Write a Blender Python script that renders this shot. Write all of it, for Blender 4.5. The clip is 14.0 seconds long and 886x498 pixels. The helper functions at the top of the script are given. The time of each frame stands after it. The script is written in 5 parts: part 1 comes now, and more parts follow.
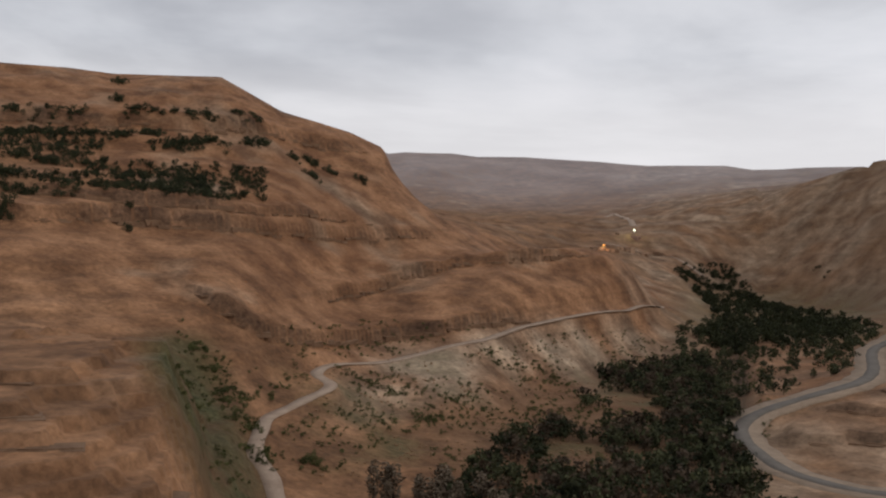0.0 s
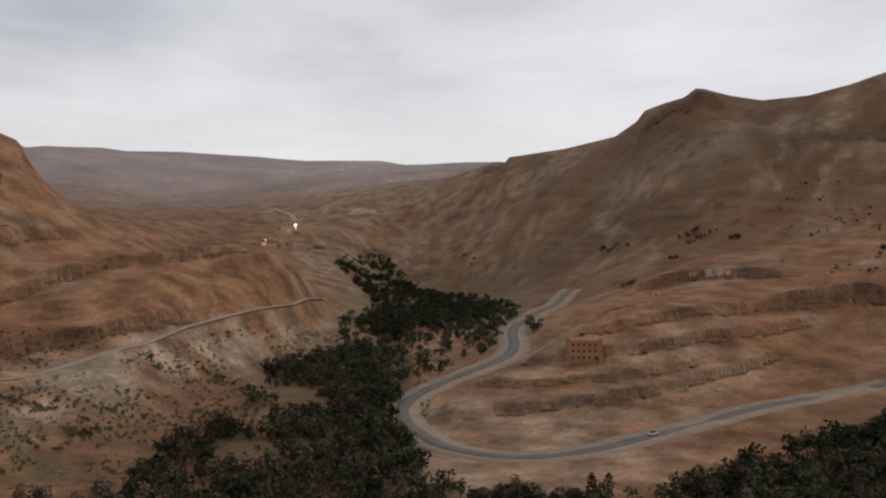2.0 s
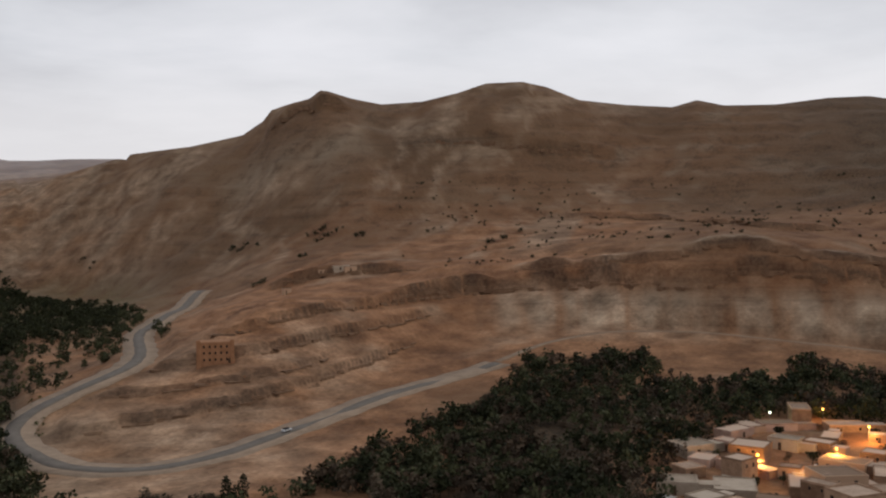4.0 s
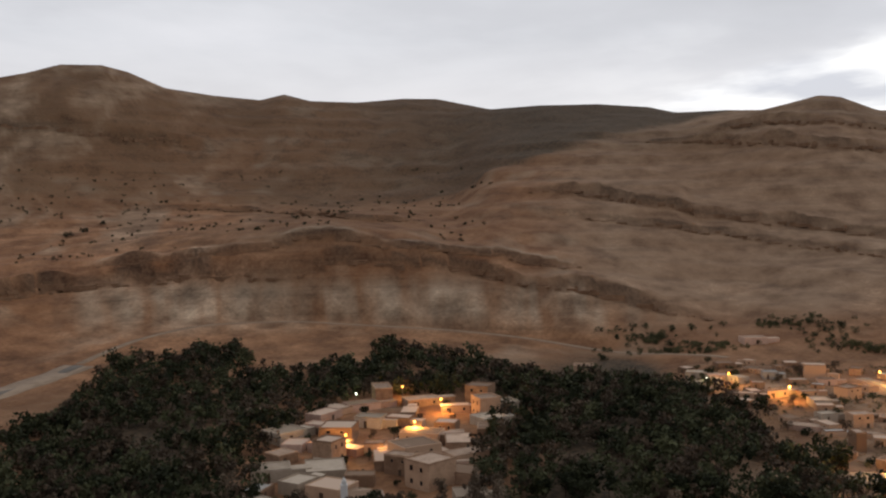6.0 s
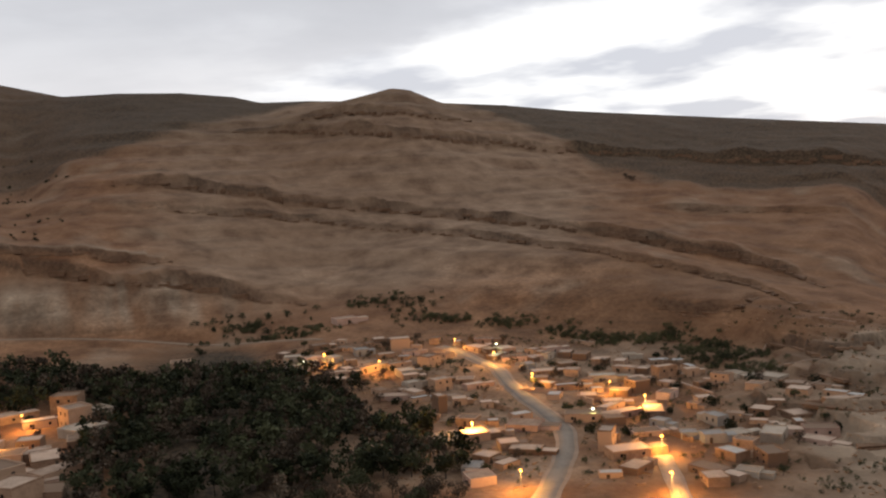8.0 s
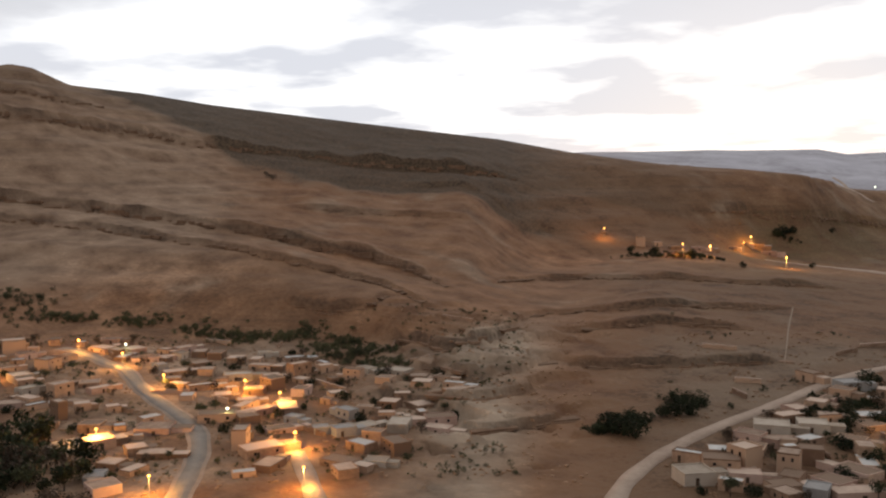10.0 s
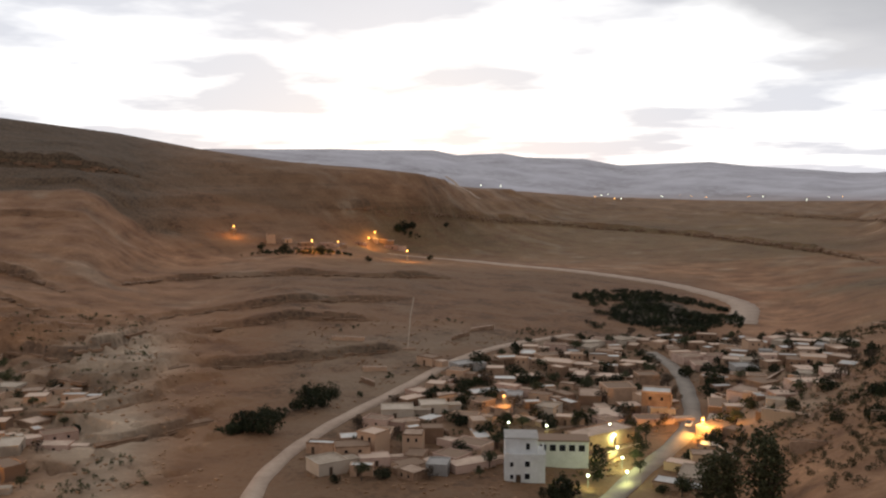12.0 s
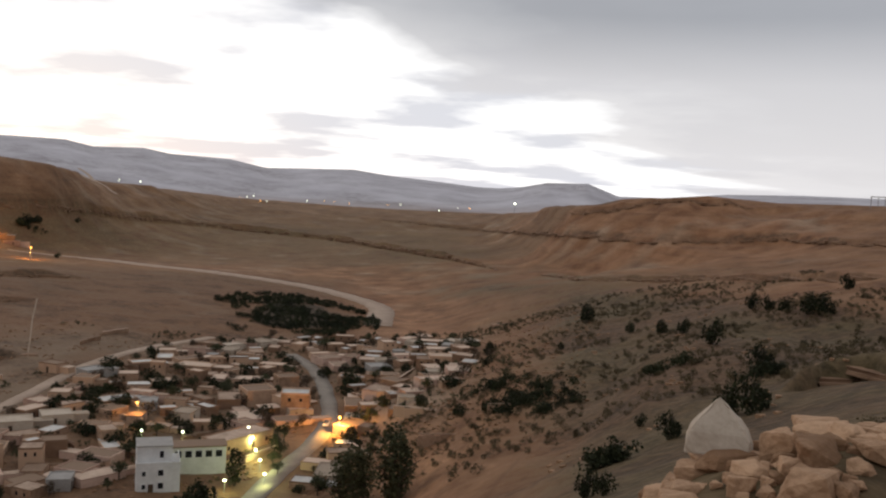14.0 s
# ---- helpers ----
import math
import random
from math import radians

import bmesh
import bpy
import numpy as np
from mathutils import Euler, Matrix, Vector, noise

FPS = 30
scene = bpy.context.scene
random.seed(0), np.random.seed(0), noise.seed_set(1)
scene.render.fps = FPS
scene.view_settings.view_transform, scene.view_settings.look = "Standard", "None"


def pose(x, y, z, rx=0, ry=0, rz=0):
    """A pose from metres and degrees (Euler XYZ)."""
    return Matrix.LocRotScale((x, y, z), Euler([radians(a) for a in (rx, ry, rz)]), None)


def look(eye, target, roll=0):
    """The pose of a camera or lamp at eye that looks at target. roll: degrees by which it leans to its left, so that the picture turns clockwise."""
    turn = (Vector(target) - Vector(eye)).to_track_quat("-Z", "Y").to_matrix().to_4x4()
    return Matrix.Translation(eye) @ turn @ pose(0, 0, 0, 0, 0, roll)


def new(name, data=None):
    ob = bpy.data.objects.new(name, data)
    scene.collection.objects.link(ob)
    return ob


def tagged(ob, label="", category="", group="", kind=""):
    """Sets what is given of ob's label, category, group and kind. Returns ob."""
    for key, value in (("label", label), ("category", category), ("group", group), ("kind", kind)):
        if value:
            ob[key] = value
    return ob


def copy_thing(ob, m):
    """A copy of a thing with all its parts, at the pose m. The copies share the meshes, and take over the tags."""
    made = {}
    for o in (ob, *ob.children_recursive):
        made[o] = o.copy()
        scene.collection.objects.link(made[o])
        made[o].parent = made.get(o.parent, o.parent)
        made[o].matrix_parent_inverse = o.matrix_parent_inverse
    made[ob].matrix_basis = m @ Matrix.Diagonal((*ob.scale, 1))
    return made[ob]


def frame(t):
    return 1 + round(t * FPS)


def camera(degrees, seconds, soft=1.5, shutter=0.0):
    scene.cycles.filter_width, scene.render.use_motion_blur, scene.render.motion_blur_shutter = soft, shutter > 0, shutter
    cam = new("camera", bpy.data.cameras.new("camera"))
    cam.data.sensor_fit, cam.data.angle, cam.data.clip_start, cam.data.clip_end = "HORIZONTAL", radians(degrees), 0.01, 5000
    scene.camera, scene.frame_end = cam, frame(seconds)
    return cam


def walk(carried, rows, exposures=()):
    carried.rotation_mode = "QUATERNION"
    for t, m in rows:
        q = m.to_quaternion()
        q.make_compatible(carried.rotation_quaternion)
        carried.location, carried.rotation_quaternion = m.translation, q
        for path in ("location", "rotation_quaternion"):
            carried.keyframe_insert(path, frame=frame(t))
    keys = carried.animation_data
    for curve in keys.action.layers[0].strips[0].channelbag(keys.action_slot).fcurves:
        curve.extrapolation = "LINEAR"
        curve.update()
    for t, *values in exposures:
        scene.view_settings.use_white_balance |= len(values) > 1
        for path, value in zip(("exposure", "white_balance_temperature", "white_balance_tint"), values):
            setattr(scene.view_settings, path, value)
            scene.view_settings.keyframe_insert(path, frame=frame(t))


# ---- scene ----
# ---------------------------------------------------------------- camera
EYE = 75.0  # the lookout's eye over the valley floor
cam = camera(51.5, 14.0, soft=2.2)
# seconds, bearing, pitch, lean; turned by hand on one spot, half a metre in front of the shoulder
TURN = [
    (0.0, -6.05, -0.91, -1.85),
    (0.5, -11.40, -0.91, -1.27),
    (1.0, -16.44, -0.82, -1.25),
    (1.5, -21.57, -0.81, -0.82),
    (2.0, -26.92, -0.83, -0.26),
    (2.5, -32.23, -0.81, -0.08),
    (4.8, -60.25, -1.44, 1.49),
    (5.0, -62.99, -1.60, 1.66),
    (5.5, -69.16, -1.77, 1.38),
    (6.0, -74.84, -1.88, 1.11),
    (6.5, -81.12, -2.16, 2.08),
    (7.0, -87.04, -2.50, 2.76),
    (7.5, -93.53, -3.01, 3.47),
    (8.0, -99.96, -3.43, 3.11),
    (8.5, -105.81, -3.71, 2.46),
    (10.8, -130.08, -4.20, -0.09),
    (11.0, -132.11, -4.20, 0.01),
    (11.5, -138.67, -4.37, 0.38),
    (12.0, -144.83, -4.40, -0.07),
    (12.5, -149.99, -4.31, -1.14),
    (13.0, -155.55, -4.12, -1.98),
    (13.5, -160.85, -3.92, -2.33),
    (14.0, -166.59, -3.62, -3.21),
]


def stand(yaw, pitch, lean):
    a = radians(-yaw)
    return pose(0.5 * math.sin(a), 0.5 * math.cos(a), EYE, 90 + pitch, lean, yaw)


EXPOSURE = [(0.0, 0.0), (5.0, 0.0), (7.0, -0.06), (8.5, -0.02), (11.0, 0.1), (14.0, 0.03)]
walk(cam, [(t, stand(yaw, pitch, lean)) for t, yaw, pitch, lean in TURN], EXPOSURE)

# ---------------------------------------------------------------- sky and light
SUN_BEARING, SUN_HEIGHT = 142.0, 6.0
GAP_BEARING = 130.0  # middle of the clear strip under the cloud deck


def link(tree, a, b):
    tree.links.new(a, b)


def node(tree, kind, **values):
    n = tree.nodes.new(kind)
    for key, value in values.items():
        if key in n.inputs:
            n.inputs[key].default_value = value
    return n


def ramp(tree, stops, fac=None):
    n = tree.nodes.new("ShaderNodeValToRGB")
    while len(n.color_ramp.elements) < len(stops):
        n.color_ramp.elements.new(0.5)
    for e, (p, c) in zip(n.color_ramp.elements, stops):
        e.position = p
        e.color = (c, c, c, 1) if isinstance(c, (int, float)) else (*c, 1)
    if fac:
        link(tree, fac, n.inputs["Fac"])
    return n


def math_node(tree, op, a, b=0.0, c=0.0):
    n = tree.nodes.new("ShaderNodeMath")
    n.operation = op
    for i, v in enumerate((a, b, c)):
        if isinstance(v, (int, float)):
            n.inputs[i].default_value = v
        else:
            link(tree, v, n.inputs[i])
    return n.outputs[0]


def mixed(tree, fac, a, b, blend="MIX"):
    n = tree.nodes.new("ShaderNodeMix")
    n.data_type, n.blend_type = "RGBA", blend
    for key, v in ((0, fac), (6, a), (7, b)):
        if isinstance(v, tuple):
            n.inputs[key].default_value = (*v, 1)
        elif isinstance(v, (int, float)):
            n.inputs[key].default_value = v
        else:
            link(tree, v, n.inputs[key])
    return n.outputs[2]


def make_sky():
    w = bpy.data.worlds.new("dusk")
    scene.world = w
    w.use_nodes = True
    t = w.node_tree
    t.nodes.clear()
    out, bg = t.nodes.new("ShaderNodeOutputWorld"), t.nodes.new("ShaderNodeBackground")
    sky = t.nodes.new("ShaderNodeTexSky")
    sky.sky_type, sky.sun_disc = "NISHITA", False
    sky.sun_elevation, sky.sun_rotation = radians(SUN_HEIGHT), radians(SUN_BEARING)
    co = t.nodes.new("ShaderNodeTexCoord")
    sep = t.nodes.new("ShaderNodeSeparateXYZ")
    link(t, co.outputs["Generated"], sep.inputs[0])
    x, y, z = sep.outputs
    # flat cloud deck: the direction projected on a layer overhead
    up = math_node(t, "MAXIMUM", math_node(t, "ADD", z, 0.10), 0.06)
    com = t.nodes.new("ShaderNodeCombineXYZ")
    link(t, math_node(t, "DIVIDE", x, up), com.inputs[0])
    link(t, math_node(t, "DIVIDE", y, up), com.inputs[1])
    big = node(t, "ShaderNodeTexNoise", Scale=0.55, Detail=6.0, Roughness=0.55, Distortion=0.4)
    fine = node(t, "ShaderNodeTexNoise", Scale=0.95, Detail=5.0, Roughness=0.5)
    for n in (big, fine):
        link(t, com.outputs[0], n.inputs["Vector"])
    b = radians(GAP_BEARING)
    flat = math_node(t, "SQRT", math_node(t, "ADD", math_node(t, "MULTIPLY", x, x), math_node(t, "MULTIPLY", y, y)))
    toward = math_node(t, "DIVIDE", math_node(t, "ADD", math_node(t, "MULTIPLY", x, math.sin(b)), math_node(t, "MULTIPLY", y, math.cos(b))), math_node(t, "MAXIMUM", flat, 0.01))
    # the clear strip low over the sunset, under the edge of the cloud deck
    edge = math_node(t, "MULTIPLY_ADD", math_node(t, "SUBTRACT", 1.0, toward), 0.53, z)
    edge = math_node(t, "ADD", edge, math_node(t, "MULTIPLY_ADD", big.outputs[0], 0.20, -0.10))
    edge = math_node(t, "ADD", edge, math_node(t, "MULTIPLY_ADD", fine.outputs[0], 0.10, -0.05))
    clear = ramp(t, [(0.17, 1.0), (0.225, 0.80), (0.25, 0.18), (0.33, 0.0)], edge).outputs[0]
    tone = math_node(t, "ADD", math_node(t, "MULTIPLY", big.outputs[0], 0.6), math_node(t, "MULTIPLY", fine.outputs[0], 0.4))
    deck = ramp(t, [(0.36, (0.64, 0.64, 0.68)), (0.46, (0.52, 0.53, 0.57)), (0.54, (0.40, 0.41, 0.45)), (0.64, (0.32, 0.33, 0.37))], tone).outputs[0]
    a85 = radians(85)
    side = math_node(t, "MAXIMUM", math_node(t, "ADD", math_node(t, "MULTIPLY", x, math.sin(a85)), math_node(t, "MULTIPLY", y, math.cos(a85))), 0.0)
    deck = mixed(t, math_node(t, "MULTIPLY", side, 0.42), deck, (0.86, 0.86, 0.89))
    # heavier cloud away over the south
    south = ramp(t, [(0.80, 0.0), (0.95, 0.9)], math_node(t, "MULTIPLY", y, -1.0)).outputs[0]
    deck = mixed(t, south, deck, (0.31, 0.32, 0.35))
    pale = mixed(t, ramp(t, [(0.05, 0.75), (0.125, 0.55), (0.19, 0.0)], z).outputs[0], deck, (0.74, 0.72, 0.735))
    gap = mixed(t, ramp(t, [(0.47, 0.0), (0.58, 0.85)], fine.outputs[0]).outputs[0], (0.98, 0.98, 0.99), (0.54, 0.56, 0.63))
    c = mixed(t, clear, pale, gap)
    n = t.nodes.new("ShaderNodeVectorMath")
    n.operation = "SCALE"
    link(t, sky.outputs[0], n.inputs[0])
    n.inputs["Scale"].default_value = 0.10
    c = mixed(t, 0.04, c, n.outputs[0])
    link(t, c, bg.inputs["Color"])
    bg.inputs["Strength"].default_value = 1.18
    link(t, bg.outputs[0], out.inputs[0])


make_sky()
sun = new("sun", bpy.data.lights.new("sun", "SUN"))
sun.data.energy, sun.data.angle, sun.data.color = 0.35, radians(30), (1.0, 0.93, 0.85)
b = radians(SUN_BEARING)
sun.matrix_world = look((0, 0, 900), (-math.sin(b) * 900, -math.cos(b) * 900, 900 - 900 * math.tan(radians(25))))

# ---------------------------------------------------------------- the land
# Contour lines round the lookout: bearing, distance, and the slope in degrees at which they lie seen from it.
NEAR_EDGE = [(-60, 90, -22), (-20, 120, -17), (-11, 130, -17), (-7, 150, -20), (0, 150, -24), (20, 150, -25), (120, 150, -25), (155, 140, -25), (163, 120, -24), (170, 95, -22), (178, 60, -19.5), (186, 45, -18), (195, 40, -15), (240, 40, -12)]
VALLEY_NEAR = [(-60, 180, -8), (-20, 200, -8), (-14, 215, -7.4), (-11, 225, -7.4), (-9, 215, -11), (-7.5, 200, -15.6), (-4, 215, -18.2), (5, 230, -18), (20, 240, -17.3), (110, 240, -17.3), (150, 240, -17.3), (160, 230, -18), (168, 200, -16), (176, 160, -14.5), (185, 140, -11.8), (195, 130, -9), (240, 120, -5)]
VALLEY_FAR = [(-60, 330, -5), (-20, 330, -5.5), (-11, 300, -8.5), (-7, 290, -11.5), (-3, 330, -10.5), (1, 330, -11.5), (6, 310, -13.4), (14, 440, -9.6), (20, 560, -7.6), (24, 400, -10.6), (29, 330, -13), (34, 330, -12.8), (40, 345, -12), (44, 405, -9.7), (49.5, 480, -7.5), (60, 520, -6.2), (67, 520, -6.3), (77, 500, -7.3), (86, 470, -8.6), (92, 470, -7.6), (99, 450, -8.2), (105, 440, -8.8), (110, 420, -9.6), (117, 410, -9.9), (124, 370, -10.4), (130, 345, -11.7), (145, 350, -11.2), (152, 400, -10.2), (160, 420, -9.8), (166, 400, -9.6), (171, 330, -9.8), (176, 290, -9), (185, 240, -7.9), (195, 220, -6.6), (240, 220, -3)]
BAND_TOP = [(-60, 400, -2), (-20, 400, -1.5), (-9, 395, -3.2), (1, 500, -3.6), (6.7, 560, -1.8), (11.6, 630, -1.1), (16, 690, -0.6), (19.4, 730, -3.4), (22, 720, -4.9), (24, 500, -8.5), (26, 400, -10), (29, 430, -8.5), (34, 470, -6.6), (38, 500, -4.7), (44.3, 560, -3.1), (54, 590, -2.7), (67, 580, -1.2), (69, 580, -1.2), (75.6, 560, -3.2), (83.7, 540, -4.6), (88.4, 530, -5.6), (92, 540, -5.6), (98, 540, -4.9), (105, 510, -5.3), (112, 470, -6.3), (119, 430, -7.6), (123, 410, -8.6), (128, 430, -8.6), (136, 500, -6.6), (150, 620, -6.3), (158, 650, -6.6), (165, 600, -7.5), (170, 520, -7), (176, 430, -6.3), (185, 340, -5.2), (195, 300, -4)]
UPPER_LEDGE = [(-60, 560, 4), (-20, 560, 4.2), (-9, 560, 3.8), (1, 620, 2.9), (3, 640, 2.2), (6, 660, 0.6), (11, 740, -1.5), (16, 820, -1.8), (20, 950, -2.6), (24, 1200, -2.4), (29, 1050, -3.4), (34, 900, -3), (40, 850, -1), (45, 820, 0), (54, 850, 0.5), (67, 880, 1), (75, 880, 1.5), (78.5, 780, 1.9), (88.5, 720, 0.9), (91, 700, 0), (101, 660, -1.5), (110, 610, -3), (119, 540, -5.2), (123, 500, -6.1), (128, 640, -5.5), (136, 800, -4.2), (143, 900, -4.7), (150, 950, -5.0), (158, 1000, -4.6), (165, 900, -4.6), (170, 800, -4.7), (176, 700, -4.4), (185, 600, -3.3), (195, 500, -2)]
CREST = [(-60, 800, 8), (-24, 800, 8.6), (-20, 800, 8.75), (-16.4, 790, 8.82), (-13.9, 780, 8.7), (-10.8, 770, 8.86), (-7.8, 760, 9.0), (-6.5, 750, 8.37), (-4.1, 745, 7.16), (-2, 740, 6.65), (0.1, 745, 6.1), (2.0, 745, 5.3), (2.8, 745, 3.9), (6, 760, 0.9), (9, 900, 0.2), (12, 1200, 0.5), (17, 1500, 1.4), (22, 1500, 2.2), (26, 1485, 3.2), (29, 1460, 4.2), (31.1, 1430, 4.9), (34.5, 1360, 5.4), (37.5, 1305, 6.1), (38.8, 1265, 7.0), (39.2, 1250, 7.6), (40.3, 1220, 8.0), (41.6, 1205, 8.35), (42.2, 1200, 8.85), (42.7, 1200, 8.8), (44.2, 1200, 8.35)]
CREST += [(46, 1200, 8.0), (48.5, 1200, 8.15), (50.7, 1200, 8.65), (52.5, 1200, 9.2), (54.7, 1200, 9.25), (56.2, 1220, 8.9), (58.2, 1250, 8.05), (61, 1275, 7.65), (63.8, 1300, 7.4), (65.2, 1300, 7.75), (66.8, 1300, 7.35), (69.7, 1335, 7.25), (72.5, 1375, 7.45), (74.6, 1400, 7.4), (77.9, 1400, 6.7), (80.9, 1400, 6.85), (84.5, 1400, 6.8), (87.5, 1380, 6.5), (89.1, 1315, 6.1), (92, 1180, 6.1), (94, 1095, 6.0), (95.5, 1075, 6.3), (97.1, 1055, 6.65), (98.2, 1050, 6.5), (100.2, 1055, 5.6), (104, 1125, 5.25), (108, 1200, 4.65), (112, 1240, 4.2), (118, 1250, 3.5), (125.5, 1205, 2.6)]
CREST += [(130, 1135, 1.75), (133.8, 1080, 1.2), (136.2, 1060, 0.9), (140, 1050, 0.65), (143.3, 1070, 0.3), (145, 1175, -0.1), (147, 1300, -0.5), (155, 1800, -1.2), (168, 2000, -1.3), (171, 1500, -1.2), (174.2, 965, -0.5), (176.2, 875, -0.3), (177.6, 850, 0.1), (179.6, 835, 0.33), (180.0, 835, 0.75), (181.4, 835, 0.83), (182.0, 840, 0.62), (184.2, 850, 0.5), (186.7, 850, 0.38), (192.3, 815, 0.54), (195, 800, 0.6), (240, 800, 3)]
BEHIND = [(-60, 1600, 2), (0, 1600, 1), (3, 1700, 1.4), (12, 2000, 2.0), (24, 2000, 3.4), (31, 2000, 4.0), (38, 1900, 3), (60, 1900, 4), (100, 1900, 3), (119, 1900, 1), (137, 2000, -0.9), (155, 2500, -1.2), (175, 2200, -1.4), (195, 2000, -1)]
FAR_RANGE = [(-60, 3200, 3), (0, 3000, 4.6), (3.5, 2940, 5.02), (5.0, 2915, 5.02), (6.5, 2900, 5.04), (8.0, 2900, 4.88), (9.5, 2900, 4.92), (11.0, 2900, 4.94), (12.5, 2900, 4.87), (14.0, 2900, 4.81), (15.5, 2900, 4.76), (17.0, 2900, 4.64), (18.5, 2885, 4.56), (20.0, 2865, 4.6), (21.5, 2845, 4.61), (23.0, 2825, 4.62), (24.5, 2805, 4.4), (26.0, 2780, 4.43), (27.5, 2755, 4.54), (29.0, 2730, 4.58), (30.5, 2710, 4.6), (34, 2765, 4.0), (40, 2900, 3), (110, 3000, 1), (126, 3625, 1.6), (130.5, 3800, 1.75), (134, 3935, 1.75), (138, 4000, 1.8), (140, 4000, 1.75), (144.2, 4000, 1.75)]
FAR_RANGE += [(145.7, 4000, 1.45), (148.5, 4000, 1.55), (150, 4000, 1.3), (153.5, 4000, 1.2), (155.7, 4000, 0.8), (158, 4000, 0.9), (161, 4000, 1.0), (163.2, 4000, 0.75), (166.3, 4000, 0.55), (168.7, 4000, 0.35), (170, 3880, 0.35), (171.4, 3720, 0.5), (173, 3600, 0.85), (175.5, 3600, 0.93), (177.4, 3750, 0.25), (180, 3800, 0.3), (183.8, 3800, 0.72), (187.9, 3800, 0.88), (192.3, 3800, 0.92), (240, 3800, 1.2)]


def smooth_curve(xs, ys, x):
    """Monotone cubic through (xs, ys)."""
    xs, ys = np.asarray(xs, float), np.asarray(ys, float)
    h = np.diff(xs)
    d = np.diff(ys) / h
    m = np.zeros_like(ys)
    same = d[1:] * d[:-1] > 0
    w1, w2 = 2 * h[1:] + h[:-1], h[1:] + 2 * h[:-1]
    with np.errstate(divide="ignore", invalid="ignore"):
        m[1:-1] = np.where(same, (w1 + w2) / (w1 / d[:-1] + w2 / d[1:]), 0)
    m[0], m[-1] = d[0], d[-1]
    i = np.clip(np.searchsorted(xs, x) - 1, 0, len(h) - 1)
    t = (np.clip(x, xs[0], xs[-1]) - xs[i]) / h[i]
    return ys[i] * (1 + 2 * t) * (1 - t) ** 2 + h[i] * m[i] * t * (1 - t) ** 2 + ys[i + 1] * t * t * (3 - 2 * t) + h[i] * m[i + 1] * t * t * (t - 1)


def grain(x, y, seed):
    """Value noise in the plane, -1 to 1."""
    x, y = x + seed * 17.31, y + seed * 9.77
    xi, yi = np.floor(x).astype(np.int64), np.floor(y).astype(np.int64)
    u, v = x - xi, y - yi
    u, v = u * u * (3 - 2 * u), v * v * (3 - 2 * v)

    def rnd(a, b):
        n = (a * 374761393 + b * 668265263 + seed * 974711) & 0x7FFFFFFF
        n = ((n ^ (n >> 13)) * 1274126177) & 0x7FFFFFFF
        return ((n ^ (n >> 16)) & 0xFFFF) / 32767.5 - 1

    return (rnd(xi, yi) * (1 - u) + rnd(xi + 1, yi) * u) * (1 - v) + (rnd(xi, yi + 1) * (1 - u) + rnd(xi + 1, yi + 1) * u) * v


def fractal(x, y, size, octaves, seed, gain=0.5):
    total, amp = 0, 1.0
    for k in range(octaves):
        total = total + amp * grain(x / size * 2 ** k, y / size * 2 ** k, seed + k)
        amp *= gain
    return total


RINGS = [NEAR_EDGE, VALLEY_NEAR, VALLEY_FAR, BAND_TOP, UPPER_LEDGE, CREST, BEHIND, FAR_RANGE]
BEARINGS = np.concatenate([np.arange(-60, -24, 1.5), np.arange(-24, 197, 0.25), np.arange(197, 299, 3), [300]])
REACH = np.concatenate([np.linspace(0.05, 100, 70), np.geomspace(101, 1500, 430), np.geomspace(1510, 4900, 120)])


def land():
    n = len(BEARINGS)
    r = np.zeros((len(RINGS) + 4, n))
    z = np.zeros_like(r)
    r[0], z[0] = 0.0, EYE - 1.7
    r[1], z[1] = 12, EYE - 1.75 - 5.2
    for k, ring in enumerate(RINGS):
        a = [q[0] for q in ring]
        if a[-1] < 300:
            ring = ring + [(300, ring[0][1], ring[0][2])]
            a = a + [300]
        r[k + 2] = smooth_curve(a, [q[1] for q in ring], BEARINGS)
        z[k + 2] = EYE + r[k + 2] * np.tan(np.radians(smooth_curve(a, [q[2] for q in ring], BEARINGS)))
    r[-2], z[-2] = r[-3] + 350, z[-3] - 60
    r[-1], z[-1] = 5000, -40
    for k in range(1, len(r)):
        r[k] = np.maximum(r[k], r[k - 1] + 8)
    out = np.zeros((len(REACH), n))
    for j in range(n):
        out[:, j] = smooth_curve(r[:, j], z[:, j], REACH)
    return out


HEIGHT = land()
AA, RR = np.meshgrid(np.radians(BEARINGS), REACH)
BB = np.degrees(AA)
PX, PY = RR * np.sin(AA), RR * np.cos(AA)
far = np.clip((RR - 60) / 160, 0.03, 1)
floor_like = np.clip((HEIGHT - 5) / 16, 0, 1)  # the valley floor stays flat
calm = np.interp(BB, [-60, 50, 62, 135, 145, 300], [1, 1, 0.38, 0.38, 0.6, 0.8])
calm = np.where(RR > 800, calm, 0.5 + 0.5 * calm)
rough = np.where(RR < 1400, fractal(PX, PY, 130, 6, 3, 0.5), fractal(PX, PY, 260, 3, 3, 0.5)) * 3.2 * np.clip(RR / 600, 0.3, 1.6) * calm
gully = -np.abs(fractal(PX, PY, 190, 5, 21)) * 8 * np.clip((RR - 380) / 450, 0, 1.6) * calm * np.interp(RR, [1400, 2200], [1, 0.25])
HEIGHT = HEIGHT + (rough + gully) * far * (0.06 + 0.94 * floor_like) 


